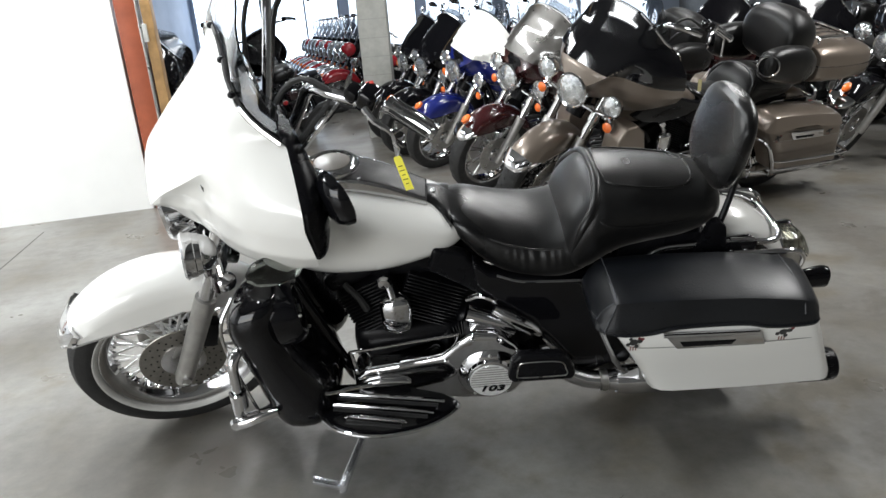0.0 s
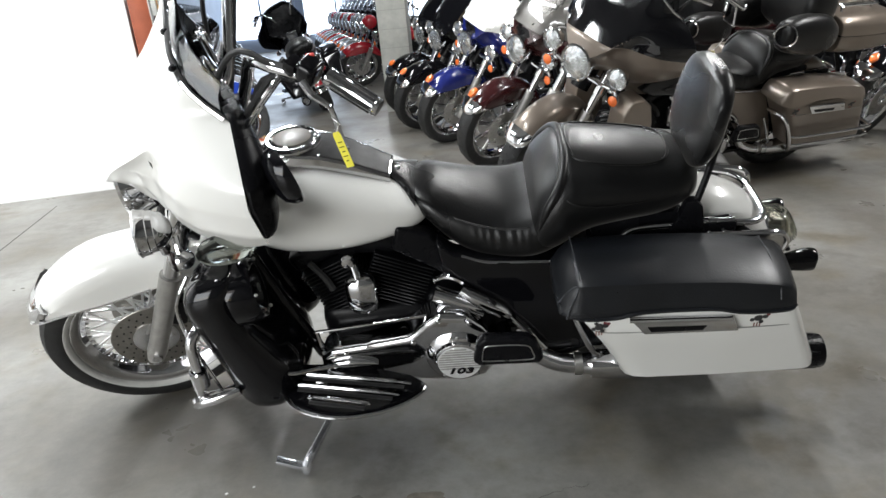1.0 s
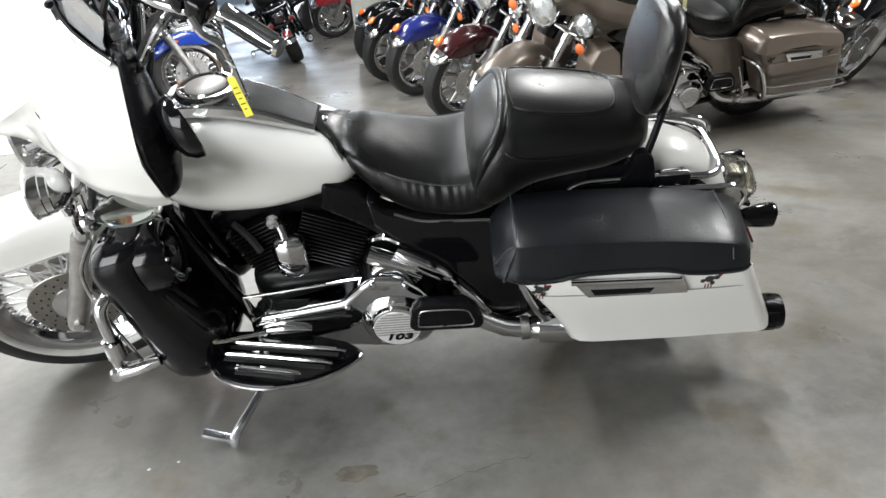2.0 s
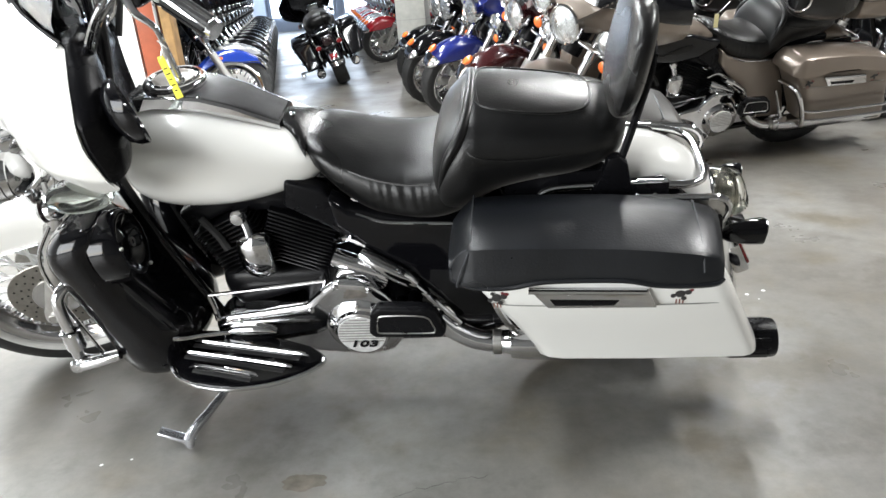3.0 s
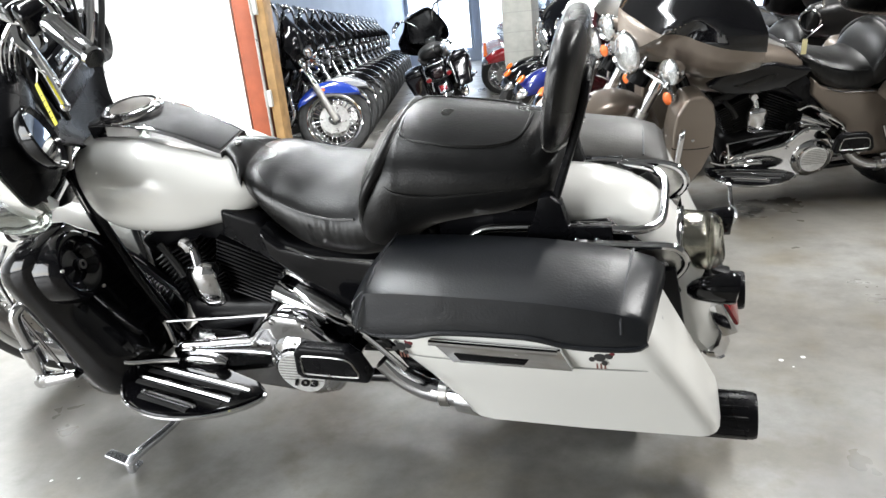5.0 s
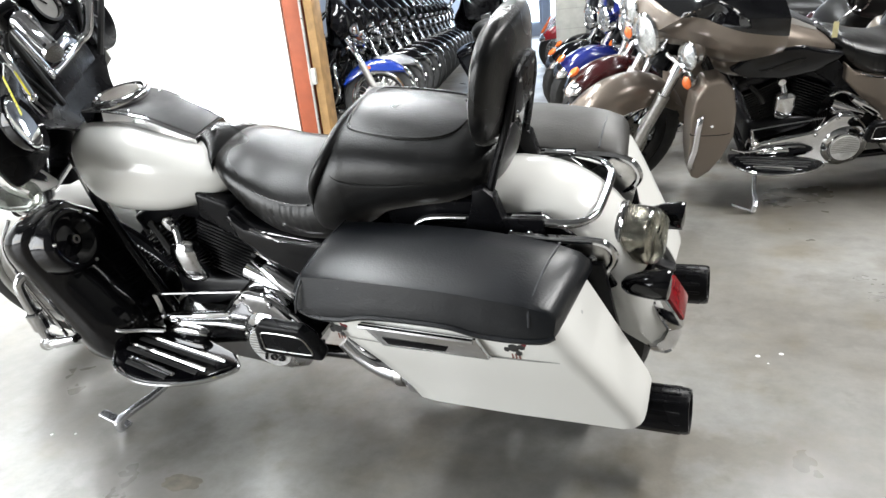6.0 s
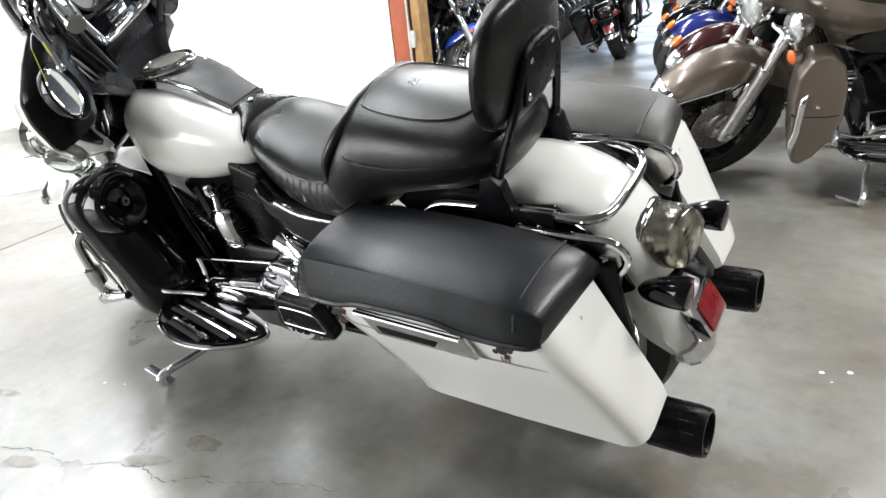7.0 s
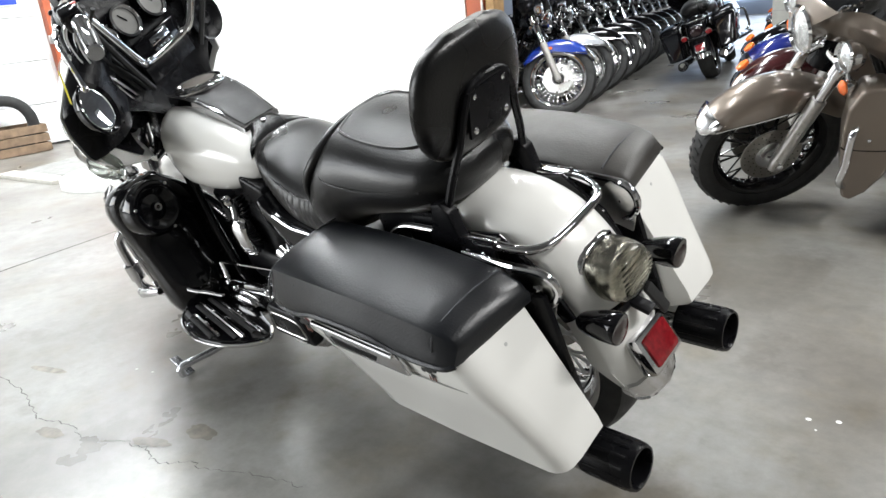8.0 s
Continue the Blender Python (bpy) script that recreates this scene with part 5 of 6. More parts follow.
    if o.get("tank_panel"):
        for s in (-1, 1):
            pn = part("tank_panel", plate([(-0.42, 0.715), (-0.34, 0.668), (-0.20, 0.655), (-0.05, 0.675), (0.04, 0.722), (0.06, 0.752), (-0.02, 0.768), (-0.12, 0.800), (-0.24, 0.802), (-0.36, 0.765)], s * 0.125, s * 0.182, 0.016, 3), GLOSS, bike, "black tank panel with a worn metal emblem")
            part("emblem", join(plate([(-0.26, 0.712), (-0.20, 0.700), (-0.13, 0.722), (-0.10, 0.748), (-0.16, 0.742), (-0.22, 0.724)], s * 0.182, s * 0.1875, 0.002), plate([(-0.30, 0.708), (-0.26, 0.698), (-0.25, 0.712)], s * 0.182, s * 0.1875, 0.002)), FINEDGE, pn)
        at = LEAN.inverted() @ pose(0.0, -0.42, 0.80, 0, 4, -10) @ Matrix.Scale(0.62, 4)
        tg = part("price_tag", xform(plate([(-0.018, 0.0), (-0.013, 0.009), (0.013, 0.009), (0.018, 0.0), (0.018, -0.098), (-0.018, -0.098)], -0.0008, 0.0008, 0), at), mat("pale_yellow_card", (0.62, 0.56, 0.30), 0.5), bike, "pale yellow card tag")
        part("tag_wire", xform(tube([(0, 0, 0.004), (0.05, 0.01, 0.05), (0.12, 0.06, 0.10)], 0.003, 5), at), STEEL, tg)
    if o.get("price_tag"):
        at = LEAN.inverted() @ pose(-0.075, -0.722, 0.985, 8, -14, -28) @ Matrix.Scale(0.72, 4)
        tg = part("price_tag", xform(plate([(-0.014, 0.0), (-0.010, 0.009), (0.010, 0.009), (0.014, 0.0), (0.014, -0.098), (-0.014, -0.098)], -0.0008, 0.0008, 0), at), YELLOW, bike, "yellow card tag on the clutch lever")
        for k, w in ((0.022, 0.015), (0.036, 0.019), (0.050, 0.012), (0.064, 0.018), (0.078, 0.010)):
            part("tag_line", xform(box(w, 0.0006, 0.0024, Matrix.Translation((0, -0.0012, -k)), 0), at), PLASTIC, tg)
        part("tag_wire", xform(tube([(0, 0, 0.004), (0.012, 0.01, 0.028), (-0.01, 0.02, 0.045), (0.0, 0.03, 0.02)], 0.0016, 5), at), STEEL, tg)


def trunk_parts(bike, o):
    """Top case with wrap-round backrest, speakers and rack."""
    P = o["paint"]
    up = Matrix.Translation((-0.08, 0, 0.05))
    tc = part("top_case", loft_x([(0.86, 0.22, 0.75, 0.94), (0.88, 0.25, 0.74, 0.965), (1.06, 0.27, 0.74, 0.975), (1.23, 0.25, 0.75, 0.96), (1.28, 0.21, 0.77, 0.93), (1.29, 0.17, 0.80, 0.90)], 24, 4, 0.5), P, bike, "tan top case with a black seam")
    part("case_seam", loft_x([(0.856, 0.224, 0.856, 0.866), (0.878, 0.254, 0.856, 0.866), (1.06, 0.273, 0.856, 0.866), (1.23, 0.254, 0.856, 0.866), (1.285, 0.214, 0.856, 0.866)], 16, 3, 0.4), PLASTIC, tc)
    part("case_lamp", loft_x([(1.24, 0.16, 0.79, 0.83), (1.28, 0.15, 0.79, 0.83), (1.295, 0.12, 0.795, 0.825)], 12, 2, 0.5), RED, tc)
    part("trunk_backrest", loft_x([(0.60, 0.12, 0.90, 1.06), (0.62, 0.20, 0.87, 1.13), (0.68, 0.225, 0.85, 1.17), (0.76, 0.22, 0.85, 1.165), (0.82, 0.19, 0.87, 1.13), (0.845, 0.12, 0.92, 1.06)], 24, 4, 0.75), LEATHER, tc, "black trunk backrest")
    for s in (-1, 1):
        part("arm_rest", loft_x([(0.44, 0.045, 0.85, 0.95), (0.47, 0.065, 0.82, 0.99), (0.58, 0.075, 0.79, 1.01), (0.72, 0.07, 0.78, 1.0), (0.80, 0.04, 0.82, 0.94)], 16, 3, 0.8, y=s * 0.235), LEATHER, tc)
        m = facing((0.455, s * 0.262, 0.915), (-0.80, s * 0.6, 0.1))
        sp = part("rear_speaker", lathe([(0, 0.0), (0.045, 0.004), (0.055, 0.012), (0.062, 0.0), (0.05, -0.05), (0, -0.06)], 24, m), PLASTIC, tc)
        part("speaker_ring", lathe([(0.052, 0.010), (0.058, 0.015), (0.064, 0.008), (0.062, 0.0), (0.054, 0.004)], 28, m, closed=True), CHROME, sp)
    for y in np.linspace(-0.13, 0.13, 5):
        part("rack_bar", tube([(0.88, y, 0.985), (0.90, y, 1.005), (1.10, y, 1.0), (1.12, y, 0.975)], 0.006, 6, 2), CHROME, tc)
    part("rack_rail", tube([(0.88, -0.17, 0.98), (0.89, -0.17, 1.01), (1.10, -0.17, 1.005), (1.15, -0.12, 1.0), (1.16, 0, 0.998), (1.15, 0.12, 1.0), (1.10, 0.17, 1.005), (0.89, 0.17, 1.01), (0.88, 0.17, 0.98)], 0.008, 8, 3), CHROME, tc)
    for ob in (tc, *tc.children_recursive):
        ob.data.transform(up)
    # saddlebag crash rails
    for s in (-1, 1):
        part("bag_crash_bar", tube([(0.42, s * 0.24, 0.52), (0.46, s * 0.34, 0.50), (0.50, s * 0.375, 0.40), (0.54, s * 0.36, 0.29), (0.60, s * 0.25, 0.25)], 0.013, 9), CHROME, bike)
        for z in (0.34, 0.39):
            part("side_rail", tube([(0.51, s * 0.37, z), (0.60, s * 0.395, z), (1.02, s * 0.40, z), (1.08, s * 0.36, z), (1.09, s * 0.25, z)], 0.008, 8), CHROME, bike)


def place(x, y, heading):
    """Pose of a machine whose middle stands at x, y; heading: degrees its nose is turned from -x towards -y."""
    return Matrix.Translation((x, y, 0.004)) @ Matrix.Rotation(radians(heading), 4, "Z") @ LEAN


# ---------------------------------------------------------------- setting
def concrete():
    m = bpy.data.materials.new("polished_concrete")
    m.use_nodes = True
    nt = m.node_tree
    b = nt.nodes["Principled BSDF"]
    co = nt.nodes.new("ShaderNodeTexCoord")

    def grain_at(scale, detail=5, rough=0.6):
        n = nt.nodes.new("ShaderNodeTexNoise")
        n.inputs["Scale"].default_value, n.inputs["Detail"].default_value, n.inputs["Roughness"].default_value = scale, detail, rough
        nt.links.new(co.outputs["Object"], n.inputs["Vector"])
        return n
    ramp = nt.nodes.new("ShaderNodeValToRGB")
    ramp.color_ramp.elements[0].position, ramp.color_ramp.elements[0].color = 0.41, (0.130, 0.121, 0.106, 1)
    ramp.color_ramp.elements[1].position, ramp.color_ramp.elements[1].color = 0.60, (0.268, 0.265, 0.252, 1)
    nt.links.new(grain_at(1.3, 9, 0.66).outputs["Fac"], ramp.inputs["Fac"])
    fine = nt.nodes.new("ShaderNodeMapRange")
    fine.inputs["From Min"].default_value, fine.inputs["From Max"].default_value, fine.inputs["To Min"].default_value, fine.inputs["To Max"].default_value = 0.3, 0.7, 0.80, 1.16
    nt.links.new(grain_at(14, 8, 0.7).outputs["Fac"], fine.inputs["Value"])
    mul = nt.nodes.new("ShaderNodeVectorMath")
    mul.operation = "SCALE"
    nt.links.new(ramp.outputs["Color"], mul.inputs[0])
    nt.links.new(fine.outputs["Result"], mul.inputs["Scale"])
    # darker, browner blotches
    spot = nt.nodes.new("ShaderNodeValToRGB")
    spot.color_ramp.elements[0].position, spot.color_ramp.elements[0].color = 0.45, (1, 1, 1, 1)
    spot.color_ramp.elements[1].position, spot.color_ramp.elements[1].color = 0.62, (0.58, 0.53, 0.45, 1)
    nt.links.new(grain_at(2.6, 6, 0.6).outputs["Fac"], spot.inputs["Fac"])
    mix = nt.nodes.new("ShaderNodeVectorMath")
    mix.operation = "MULTIPLY"
    nt.links.new(mul.outputs["Vector"], mix.inputs[0])
    nt.links.new(spot.outputs["Color"], mix.inputs[1])
    nt.links.new(mix.outputs["Vector"], b.inputs["Base Color"])
    b.inputs["Specular IOR Level"].default_value = 0.7
    rr = nt.nodes.new("ShaderNodeMapRange")
    rr.inputs["From Min"].default_value, rr.inputs["From Max"].default_value, rr.inputs["To Min"].default_value, rr.inputs["To Max"].default_value = 0.3, 0.7, 0.24, 0.46
    nt.links.new(grain_at(1.7, 5).outputs["Fac"], rr.inputs["Value"])
    nt.links.new(rr.outputs["Result"], b.inputs["Roughness"])
    bp = nt.nodes.new("ShaderNodeBump")
    bp.inputs["Strength"].default_value, bp.inputs["Distance"].default_value = 0.08, 0.003
    nt.links.new(grain_at(60, 4).outputs["Fac"], bp.inputs["Height"])
    nt.links.new(bp.outputs["Normal"], b.inputs["Normal"])
    return m


def structure(name, bm, material, label, category=""):
    return tagged(part(name, bm, material), label, category, "", "structure")


DIM = mat("dark_block", (0.14, 0.14, 0.135), 0.8, scale=10, vary=0.15, bump=0.3, bscale=90)
WALLP = mat("white_wall_paint", (0.82, 0.82, 0.80), 0.5, scale=3, vary=0.03, bump=0.05, bscale=30)
DOORP = mat("white_door_panel", (0.80, 0.81, 0.82), 0.4, scale=3, vary=0.04)
POSTP = mat("orange_red_steel_paint", (0.36, 0.085, 0.035), 0.45, scale=9, vary=0.15, bump=0.1, bscale=60)
TIMBER = mat("pine_timber", (0.42, 0.25, 0.10), 0.6, scale=12, vary=0.25, bump=0.2, bscale=80)
BLOCK = mat("painted_block", (0.40, 0.40, 0.37), 0.7, scale=14, vary=0.10, bump=0.4, bscale=90)
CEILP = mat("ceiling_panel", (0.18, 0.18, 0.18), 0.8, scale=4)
BLUEW = mat("pale_blue_wall", (0.36, 0.41, 0.50), 0.6, scale=3, vary=0.05)

XL, XR, YB, YF = -6.95, 7.0, -5.0, 19.0
structure("floor", box(XR - XL, YF - YB, 0.2, Matrix.Translation(((XL + XR) / 2, (YB + YF) / 2, -0.1)), 0), concrete(), "grey polished concrete floor, stained and cracked", "floor")
# ceiling above the view, coloured dark so black surfaces reflect less
structure("ceiling", box(XR - XL, YF - YB, 0.15, Matrix.Translation(((XL + XR) / 2, (YB + YF) / 2, CEIL + 0.075)), 0), CEILP, "plain ceiling, darkened to dim reflections", "ceiling")
# east and south walls stay out of view; their dark colour cuts bounced light
structure("wall_east", box(0.2, YF - YB, CEIL, Matrix.Translation((XR + 0.1, (YB + YF) / 2, CEIL / 2)), 0), DIM, "unseen block wall, dark grey to cut bounced light", "wall")
# south wall with the open bay for daylight
for x0, x1, z0, z1 in ((XL, -5.4, 0, CEIL), (-1.4, XR, 0, CEIL), (-5.4, -1.4, 3.2, CEIL)):
    structure("wall_south", box(x1 - x0, 0.2, z1 - z0, Matrix.Translation(((x0 + x1) / 2, YB - 0.1, (z0 + z1) / 2)), 0), DIM, "unseen block wall round an open bay, dark grey to cut bounced light", "wall")
structure("ground", box(60, 30, 0.2, Matrix.Translation((0, YB - 15.2, -0.12)), 0), mat("asphalt", (0.05, 0.05, 0.05), 0.9, scale=8, bump=0.5), "grey asphalt yard outside the bay", "ground")
structure("wall_west", box(0.2, 3.0 - YB, CEIL, Matrix.Translation((XL - 0.1, (YB + 3.0) / 2, CEIL / 2)), 0), WALLP, "plain white wall", "wall")
structure("wall_west_rear", box(0.2, YF - 3.0, CEIL, Matrix.Translation((XL - 0.1, (YF + 3.0) / 2, CEIL / 2)), 0), BLUEW, "pale blue-grey wall behind the long row", "wall")
# white partition that ends at the painted post
PX, PY, PA = -2.33, 3.225, radians(14)
def on_wall(d, off, z):
    """A point d metres along the partition from the post, off metres behind its face."""
    return Vector((PX - d * math.cos(PA) - off * math.sin(PA), PY - d * math.sin(PA) + off * math.cos(PA), z))
structure("wall_partition", box(4.6, 0.12, CEIL, Matrix.Translation(on_wall(2.3, 0.06, CEIL / 2)) @ Matrix.Rotation(PA, 4, "Z"), 0), WALLP, "bright white partition wall", "wall")

column = structure("column", box(0.32, 0.40, CEIL, Matrix.Translation((-0.68, 6.1, CEIL / 2)), 0.006), BLOCK, "grey painted block column", "column")
for i in range(21):
    part("block_joint", box(0.324, 0.404, 0.008, Matrix.Translation((-0.68, 6.1, 0.2 * i + 0.1)), 0), mat("mortar", (0.33, 0.33, 0.31), 0.8), column)

post = new("door_post")
post.location = on_wall(-0.1, 0.06, 0)
tagged(post, "orange-red painted steel post with a timber lining", "post", "", "structure")
rotp = Matrix.Rotation(PA, 4, "Z")
part("steel_post", box(0.155, 0.16, CEIL, rotp @ Matrix.Translation((0, 0, CEIL / 2)), 0.006), POSTP, post)
part("timber_lining", box(0.07, 0.20, CEIL, rotp @ Matrix.Translation((0.135, 0.02, CEIL / 2)), 0.004), TIMBER, post)
part("conduit", tube([(0.105, -0.085, 0.0), (0.105, -0.085, CEIL - 0.1)], 0.012, 8), STEEL, post)
for z in (0.62, 1.32):
    part("conduit_box", box(0.055, 0.05, 0.13, rotp @ Matrix.Translation((0.095, -0.09, z)), 0.006), mat("grey_box", (0.5, 0.5, 0.48), 0.5), post)

# far windows
for i in range(6):
    x = -5.9 + 2.2 * i
    w = new("window_%d" % (i + 1))
    w.location = (x, YF - 0.04, 2.0)
    tagged(w, "tall window with bright daylight behind", "window", "", "structure")
    glow = bpy.data.materials.get("daylight_pane")
    if not glow:
        glow = bpy.data.materials.new("daylight_pane")
        glow.use_nodes = True
        bs = glow.node_tree.nodes["Principled BSDF"]
        bs.inputs["Emission Color"].default_value, bs.inputs["Emission Strength"].default_value = (0.72, 0.84, 1.0, 1), 3.2
    part("pane", box(1.9, 0.02, 3.2, Matrix(), 0), glow, w)
    part("window_frame", join(box(0.08, 0.08, 3.3, Matrix.Translation((-0.97, -0.03, 0)), 0.005), box(0.08, 0.08, 3.3, Matrix.Translation((0.97, -0.03, 0)), 0.005), box(0.05, 0.07, 3.2, Matrix.Translation((0, -0.03, 0)), 0.004), box(1.9, 0.07, 0.06, Matrix.Translation((0, -0.03, 0.4)), 0.004)), BLUEW, w)
structure("wall_north", box(XR - XL, 0.2, CEIL, Matrix.Translation(((XL + XR) / 2, YF + 0.1, CEIL / 2)), 0), BLUEW, "pale blue far wall", "wall")

for sx, sy, w in STRIPS:
    fx = new("ceiling_light")
    fx.location = (sx, sy, CEIL - 0.16)
    tagged(fx, "white fluorescent strip light under the ceiling", "lamp", "ceiling lights")
    part("housing", box(0.30, 2.44, 0.07, Matrix.Translation((0, 0, 0.0)), 0.01), DOORP, fx)
    for y in (-0.9, 0.9):
        part("stem", cyl((0, y, 0.03), (0, y, 0.16), 0.008), STEEL, fx)

# ---------------------------------------------------------------- motorcycles
MAIN = dict(name="white_motorcycle", paint=WHITE, fine=True, seg=56, rim=CHROME, spoke=mat("stainless_spoke", (0.80, 0.80, 0.80), 0.3, metal=0.65), spokes="wire", whitewall=True, numerals=True, clear_tail=True, price_tag=True, steer=20, lower_paint=GLOSS, wheel_label="chrome wire-spoked wheel", tank_label="pearl white fuel tank", fairing_label="pearl white batwing fairing", seat_label="black leather two-up seat", bag_label="pearl white hard saddlebag", lid_label="black leather saddlebag lid cover", lid_label_right="grey-black leather saddlebag lid cover", fender_label="pearl white front fender", rear_label="pearl white rear fender", lower_label="gloss black lower fairing with a speaker")
main = motorcycle(MAIN)
main.matrix_world = place(0, 0, 0)
tagged(main, "pearl white touring motorcycle leaning on its side stand", "motorcycle")

LACQUER = mat("black_lacquer", (0.004, 0.004, 0.005), 0.08, coat=0.9, scale=8, rvary=0.03, spec=0.3)
TOUR = dict(name="tan_motorcycle", paint=TAN, paint2=LACQUER, fine=True, seg=40, rim=GLOSS, spoke=GLOSS, spokes="wire", steer=26, amber=True, backrest=False, tour_pak=True, lid=TAN, lower_paint=TAN, speakers=False, side=TAN, tip=CHROME, pegs=False, apes=False, shield=0.16, mirrors=(), tank_panel=True, short_lowers=True, lamp_x=-0.78, treads=True, fork=STEEL)
tan = motorcycle(TOUR)
HD = 21
tan.matrix_world = place(1.375, 2.31, 18.5)
tagged(tan, "tan and black touring motorcycle with a top case", "motorcycle", "parked touring motorcycles")

ROW = dict(fine=False, seg=24, rim=CHROME, spoke=CHROME, spokes="cast", steer=14, amber=True, backrest=False, tour_pak=False, lowers=False, pegs=False, apes=False, fender_lamp=True, shield=0.14)
kinds = {}
for name, paint, paint2, label in (("maroon", MAROON, GREY, "maroon and grey touring motorcycle"), ("blue", BLUE, WHITE, "blue and white touring motorcycle"), ("black", GLOSS, None, "gloss black touring motorcycle"), ("trunk", GLOSS, None, "gloss black touring motorcycle with a top case"), ("navy", GLOSS, None, "black touring motorcycle with a blue front fender"), ("pale", GLOSS, None, "black touring motorcycle with a silver front fender"), ("plain", GLOSS, None, "black touring motorcycle with a tall black fairing"), ("red", REDP, None, "red cruiser motorcycle with much chrome"), ("silver", SILVER, None, "silver cruiser motorcycle with much chrome")):
    o = dict(ROW, name="touring_motorcycle" if name == "trunk" else name + "_motorcycle", paint=paint, lid=paint)
    if paint2:
        o["paint2"] = paint2
    if name == "black":
        o["shield"], o["tail"] = 0.05, SMOKE
    if name in ("navy", "pale", "plain"):
        o.update(amber="", fender_lamp=False, spokes="many", steer=10, shield=0.10, fender=dict(navy=AZURE, pale=SILVER, plain=GLOSS)[name], reflector=name != "plain")
    if name in ("red", "silver"):
        o["fairing"], o["screen"] = False, True
    if name in ("maroon", "trunk"):
        o["tour_pak"] = True
    kinds[name] = motorcycle(o)
    tagged(kinds[name], label, "motorcycle", "parked touring motorcycles")
used = set()


def park(kind, x, y, heading):
    ob = kinds[kind]
    m = place(x, y, heading)
    if kind in used:
        ob = copy_thing(ob, m)
    else:
        used.add(kind)
        ob.matrix_world = m
    return ob


park("maroon", 1.13, 3.29, HD)
park("blue", 0.78, 4.29, HD)
park("black", 0.50, 5.03, HD)
park("black", 0.29, 6.0, HD)
park("trunk", 3.75, 3.35, HD)
park("trunk", 3.45, 4.35, HD)
park("trunk", 3.15, 5.35, HD)
# long row behind the partition, noses to the aisle
park("navy", -2.80, 3.66, 198)
for i in range(1, 14):
    park("pale" if i == 1 else "plain", -2.80 - 0.235 * i, 3.66 + 0.70 * i, 198)
park("black", -1.86, 7.22, -73)
FAR = ("red", "silver", "silver", "red", "silver")
for i in range(10):
    park(FAR[i % 5], -0.66 - 0.19 * i, 8.8 + 0.70 * i, 12)
for i in range(8):
    park(FAR[(i + 2) % 5], 2.0 - 0.22 * i, 8.9 + 0.9 * i, 12)

# ---------------------------------------------------------------- west bay: door, crate, tyre, plate, mat
d1 = new("door_1")
d1.location = (XL + 0.06, -0.55, 0)
tagged(d1, "white sectional garage door with level seams", "door", "", "structure")
for i in range(8):
    part("panel", box(0.05, 4.0, 0.44, Matrix.Translation((0, 0, 0.225 + 0.45 * i)), 0.006), DOORP, d1)
part("bottom_seal", box(0.05, 4.0, 0.02, Matrix.Translation((0.004, 0, 0.012)), 0.004), RUBBER, d1)
p2 = new("door_post")
p2.location = (XL + 0.09, 1.585, 0)
tagged(p2, "orange-red painted steel door post", "post", "", "structure")
part("steel_post", box(0.14, 0.14, CEIL, Matrix.Translation((0, 0, CEIL / 2)), 0.006), POSTP, p2)
part("hinge", box(0.03, 0.05, 0.09, Matrix.Translation((0.07, -0.08, 1.1)), 0.005), STEEL, p2)
sg = part("wall_sign", box(0.012, 0.42, 0.30, Matrix.Translation((XL + 0.10, 1.07, 1.62)), 0.003), mat("sign_white", (0.8, 0.8, 0.82), 0.4))
tagged(sg, "blue and white sign on the garage door", "sign")
part("blue_band", box(0.004, 0.42, 0.10, Matrix.Translation((XL + 0.108, 1.07, 1.53)), 0.001), mat("sign_blue", (0.02, 0.05, 0.45), 0.4), sg)
CRATEW = mat("weathered_crate_wood", (0.20, 0.135, 0.085), 0.7, scale=12, vary=0.3, bump=0.3, bscale=80)
cr = new("wooden_crate")
cr.location = (-6.62, 0.80, 0)
tagged(cr, "rough pine crate on the floor by the door", "crate")
for z in (0.05, 0.145, 0.24):
    for y in (-0.30, 0.30):
        part("board", box(0.42, 0.018, 0.082, Matrix.Translation((0, y, z)), 0.003, 1), CRATEW, cr)
    for x in (-0.20, 0.20):
        part("board", box(0.018, 0.60, 0.082, Matrix.Translation((x, 0, z)), 0.003, 1), CRATEW, cr)
part("base", box(0.40, 0.58, 0.02, Matrix.Translation((0, 0, 0.012)), 0.002), CRATEW, cr)
ty = part("loose_tyre", lathe([(0.20, -0.05), (0.225, -0.062), (0.27, -0.065), (0.305, -0.05), (0.312, 0.0), (0.305, 0.05), (0.27, 0.065), (0.225, 0.062), (0.20, 0.05), (0.21, 0.0)], 36, pose(-6.66, 0.80, 0.30, 0, 0, 80), closed=True), RUBBER)
tagged(ty, "worn black tyre standing in the wooden crate", "tyre")
dk = part("round_plate", lathe([(0.0, 0.075), (0.46, 0.075), (0.485, 0.065), (0.49, 0.05), (0.49, 0.0), (0.0, 0.0)], 56, Matrix.Translation((-3.95, 0.86, 0.0)) @ Matrix.Rotation(radians(90), 4, "X")), mat("white_enamel", (0.75, 0.75, 0.73), 0.35))
tagged(dk, "low round white base plate on the floor", "plate")
mt = part("floor_mat", box(0.75, 0.95, 0.012, pose(-5.10, 0.95, 0.006, 0, 0, 20), 0.003), mat("grey_mat", (0.22, 0.22, 0.21), 0.8, bump=0.4, bscale=120))
tagged(mt, "grey rubber mat on the concrete floor", "mat")
rp = part("timber_plank", box(0.95, 0.14, 0.035, pose(-4.82, 0.42, 0.0175, 0, 0, 8), 0.004), mat("pale_board", (0.55, 0.53, 0.48), 0.6))
tagged(rp, "pale plank lying beside the round plate", "plank")

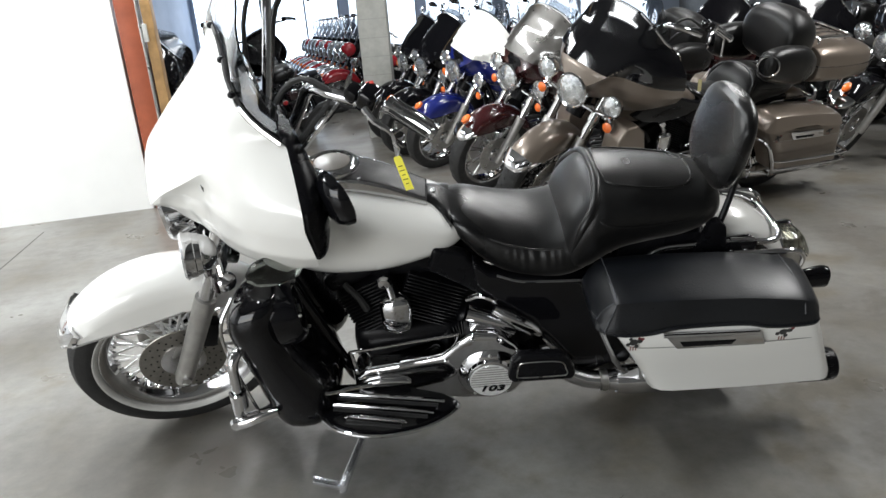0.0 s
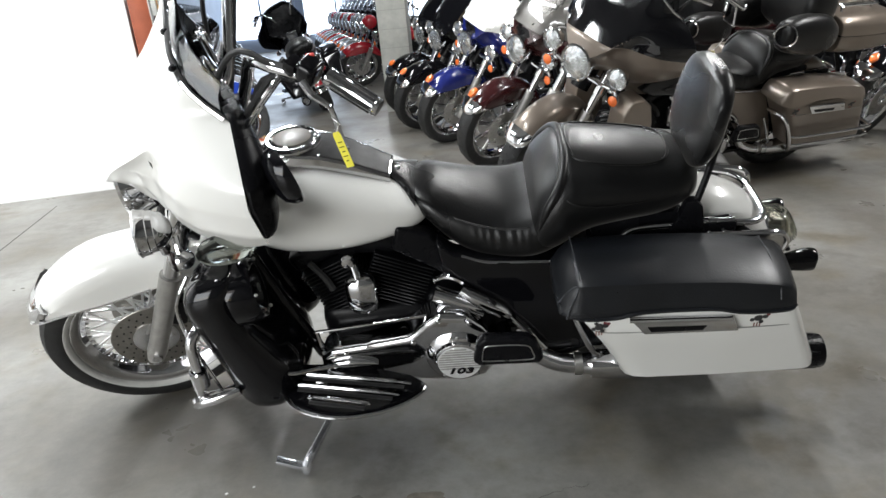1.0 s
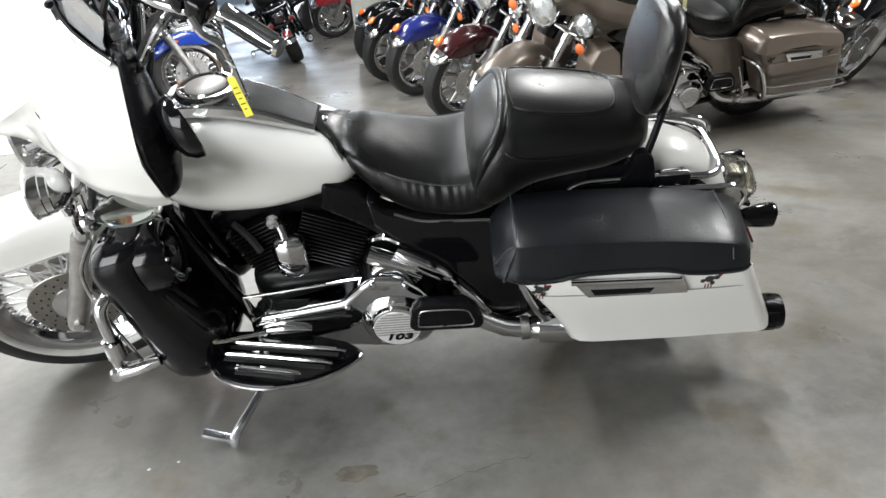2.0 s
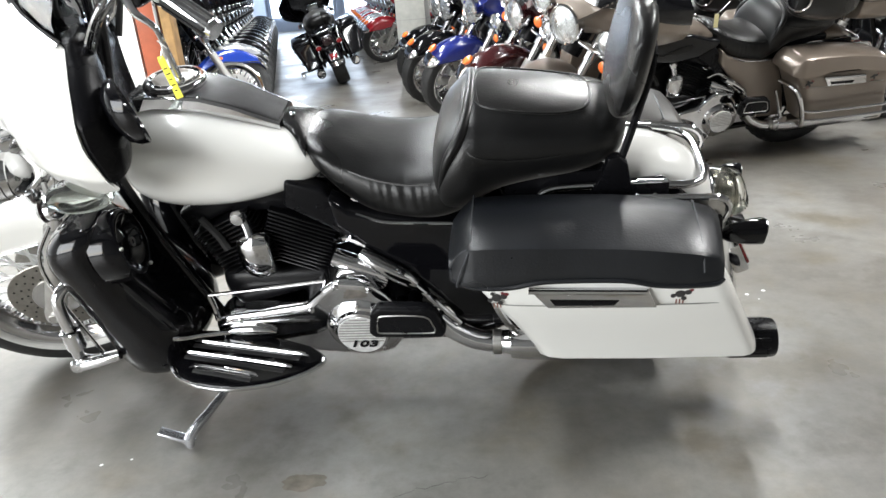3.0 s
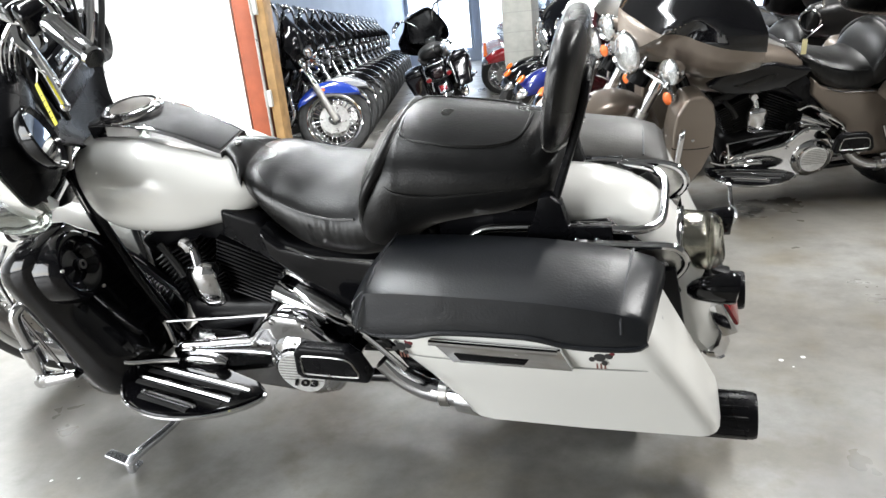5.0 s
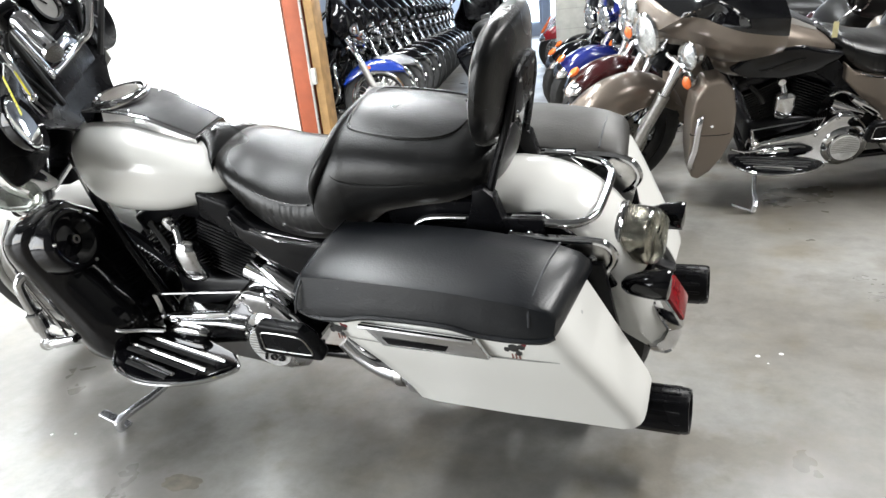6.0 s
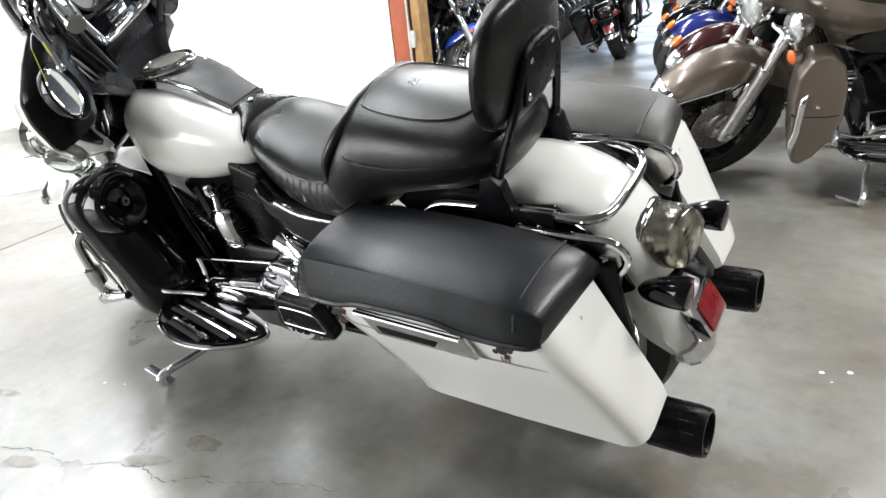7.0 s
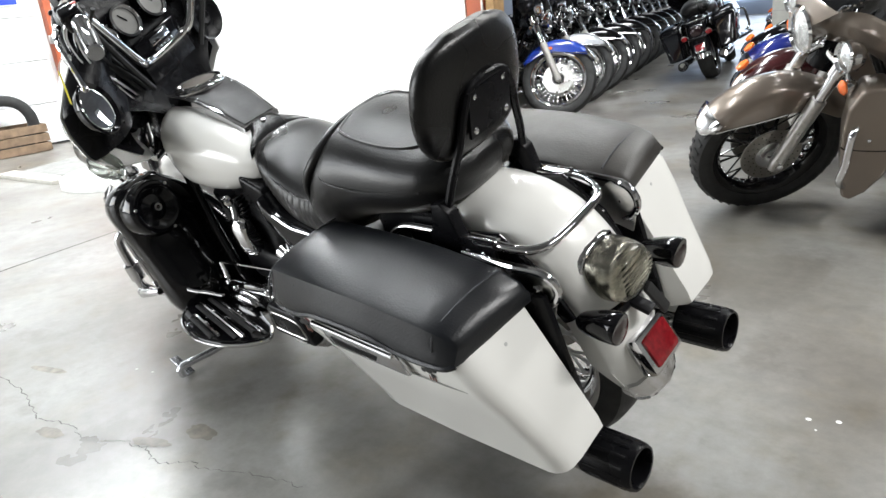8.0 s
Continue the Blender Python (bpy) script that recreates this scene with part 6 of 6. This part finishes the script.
# ---------------------------------------------------------------- floor marks
DARK = mat("crack_shadow", (0.07, 0.066, 0.06), 0.9)
crack = bmesh.new()
spine = [(-0.95, -0.887), (-0.79, -0.875), (-0.67, -0.877), (-0.55, -0.895), (-0.497, -0.90), (-0.43, -0.868), (-0.357, -0.848), (-0.30, -0.86), (-0.227, -0.841), (-0.143, -0.781), (-0.10, -0.785), (-0.061, -0.761), (0.0, -0.778), (0.044, -0.775), (0.102, -0.713), (0.15, -0.716), (0.206, -0.689), (0.277, -0.651), (0.372, -0.614), (0.45, -0.60)]
rnd = random.Random(4)
pts = []
for (x0, y0), (x1, y1) in zip(spine, spine[1:]):
    for k in range(6):
        t = k / 6
        pts.append((x0 + (x1 - x0) * t + rnd.uniform(-0.004, 0.004), y0 + (y1 - y0) * t + rnd.uniform(-0.006, 0.006)))
rows = []
for i, (x, y) in enumerate(pts):
    w = rnd.uniform(0.0006, 0.0020) * (1 if i < 90 else 0.5)
    rows.append((crack.verts.new((x, y - w, 0.0008)), crack.verts.new((x, y + w, 0.0008))))
for a, b in zip(rows, rows[1:]):
    crack.faces.new((a[0], b[0], b[1], a[1]))
tagged(part("floor_crack", crack, DARK), "thin winding crack in the concrete floor", "crack", "", "structure")


def stain(cx, cy, rx, ry, turn, seed, tone):
    r = random.Random(seed)
    bm = bmesh.new()
    ring = []
    for k in range(40):
        a = 2 * math.pi * k / 40
        q = 1 + 0.28 * noise.noise(Vector((math.cos(a) * 1.6 + seed, math.sin(a) * 1.6, 0))) + r.uniform(-0.06, 0.06)
        ring.append(bm.verts.new((rx * q * math.cos(a), ry * q * math.sin(a), 0)))
    bm.faces.new(ring)
    xform(bm, pose(cx, cy, 0.0012 + 0.00003 * seed, 0, 0, turn))
    return tagged(part("floor_stain", bm, tone), "brownish stain on the concrete floor", "stain", "floor stains", "structure")


TONE = mat("stain_brown", (0.15, 0.130, 0.105), 0.45, scale=30, vary=0.35)
stain(0.0, -0.632, 0.055, 0.030, 10, 1, TONE)
stain(-0.075, -0.742, 0.06, 0.020, 25, 2, TONE)
stain(-0.828, -0.765, 0.10, 0.016, 20, 3, TONE)
stain(-0.38, -0.905, 0.05, 0.022, 15, 4, TONE)
PAINTD = mat("paint_drip", (0.8, 0.8, 0.78), 0.5)
for i, (x, y, r) in enumerate(((1.272, 0.338, 0.007), (1.333, 0.365, 0.007), (1.30, 0.30, 0.003), (-0.55, -0.573, 0.005), (0.62, -0.86, 0.004), (-0.48, -0.55, 0.004))):
    tagged(part("paint_drip", lathe([(0, 0.0012), (r * 0.7, 0.001), (r, 0.0)], 10, Matrix.Translation((x, y, 0.0)) @ Matrix.Rotation(radians(90), 4, "X")), PAINTD), "small white paint drip on the floor", "paint drip", "paint drips", "structure")
joint = part("floor_joint", box(0.006, 6.0, 0.0016, pose(-2.33, -0.2, 0.0004, 0, 0, 12), 0), DARK)
tagged(joint, "sawn joint in the concrete floor", "joint", "", "structure")
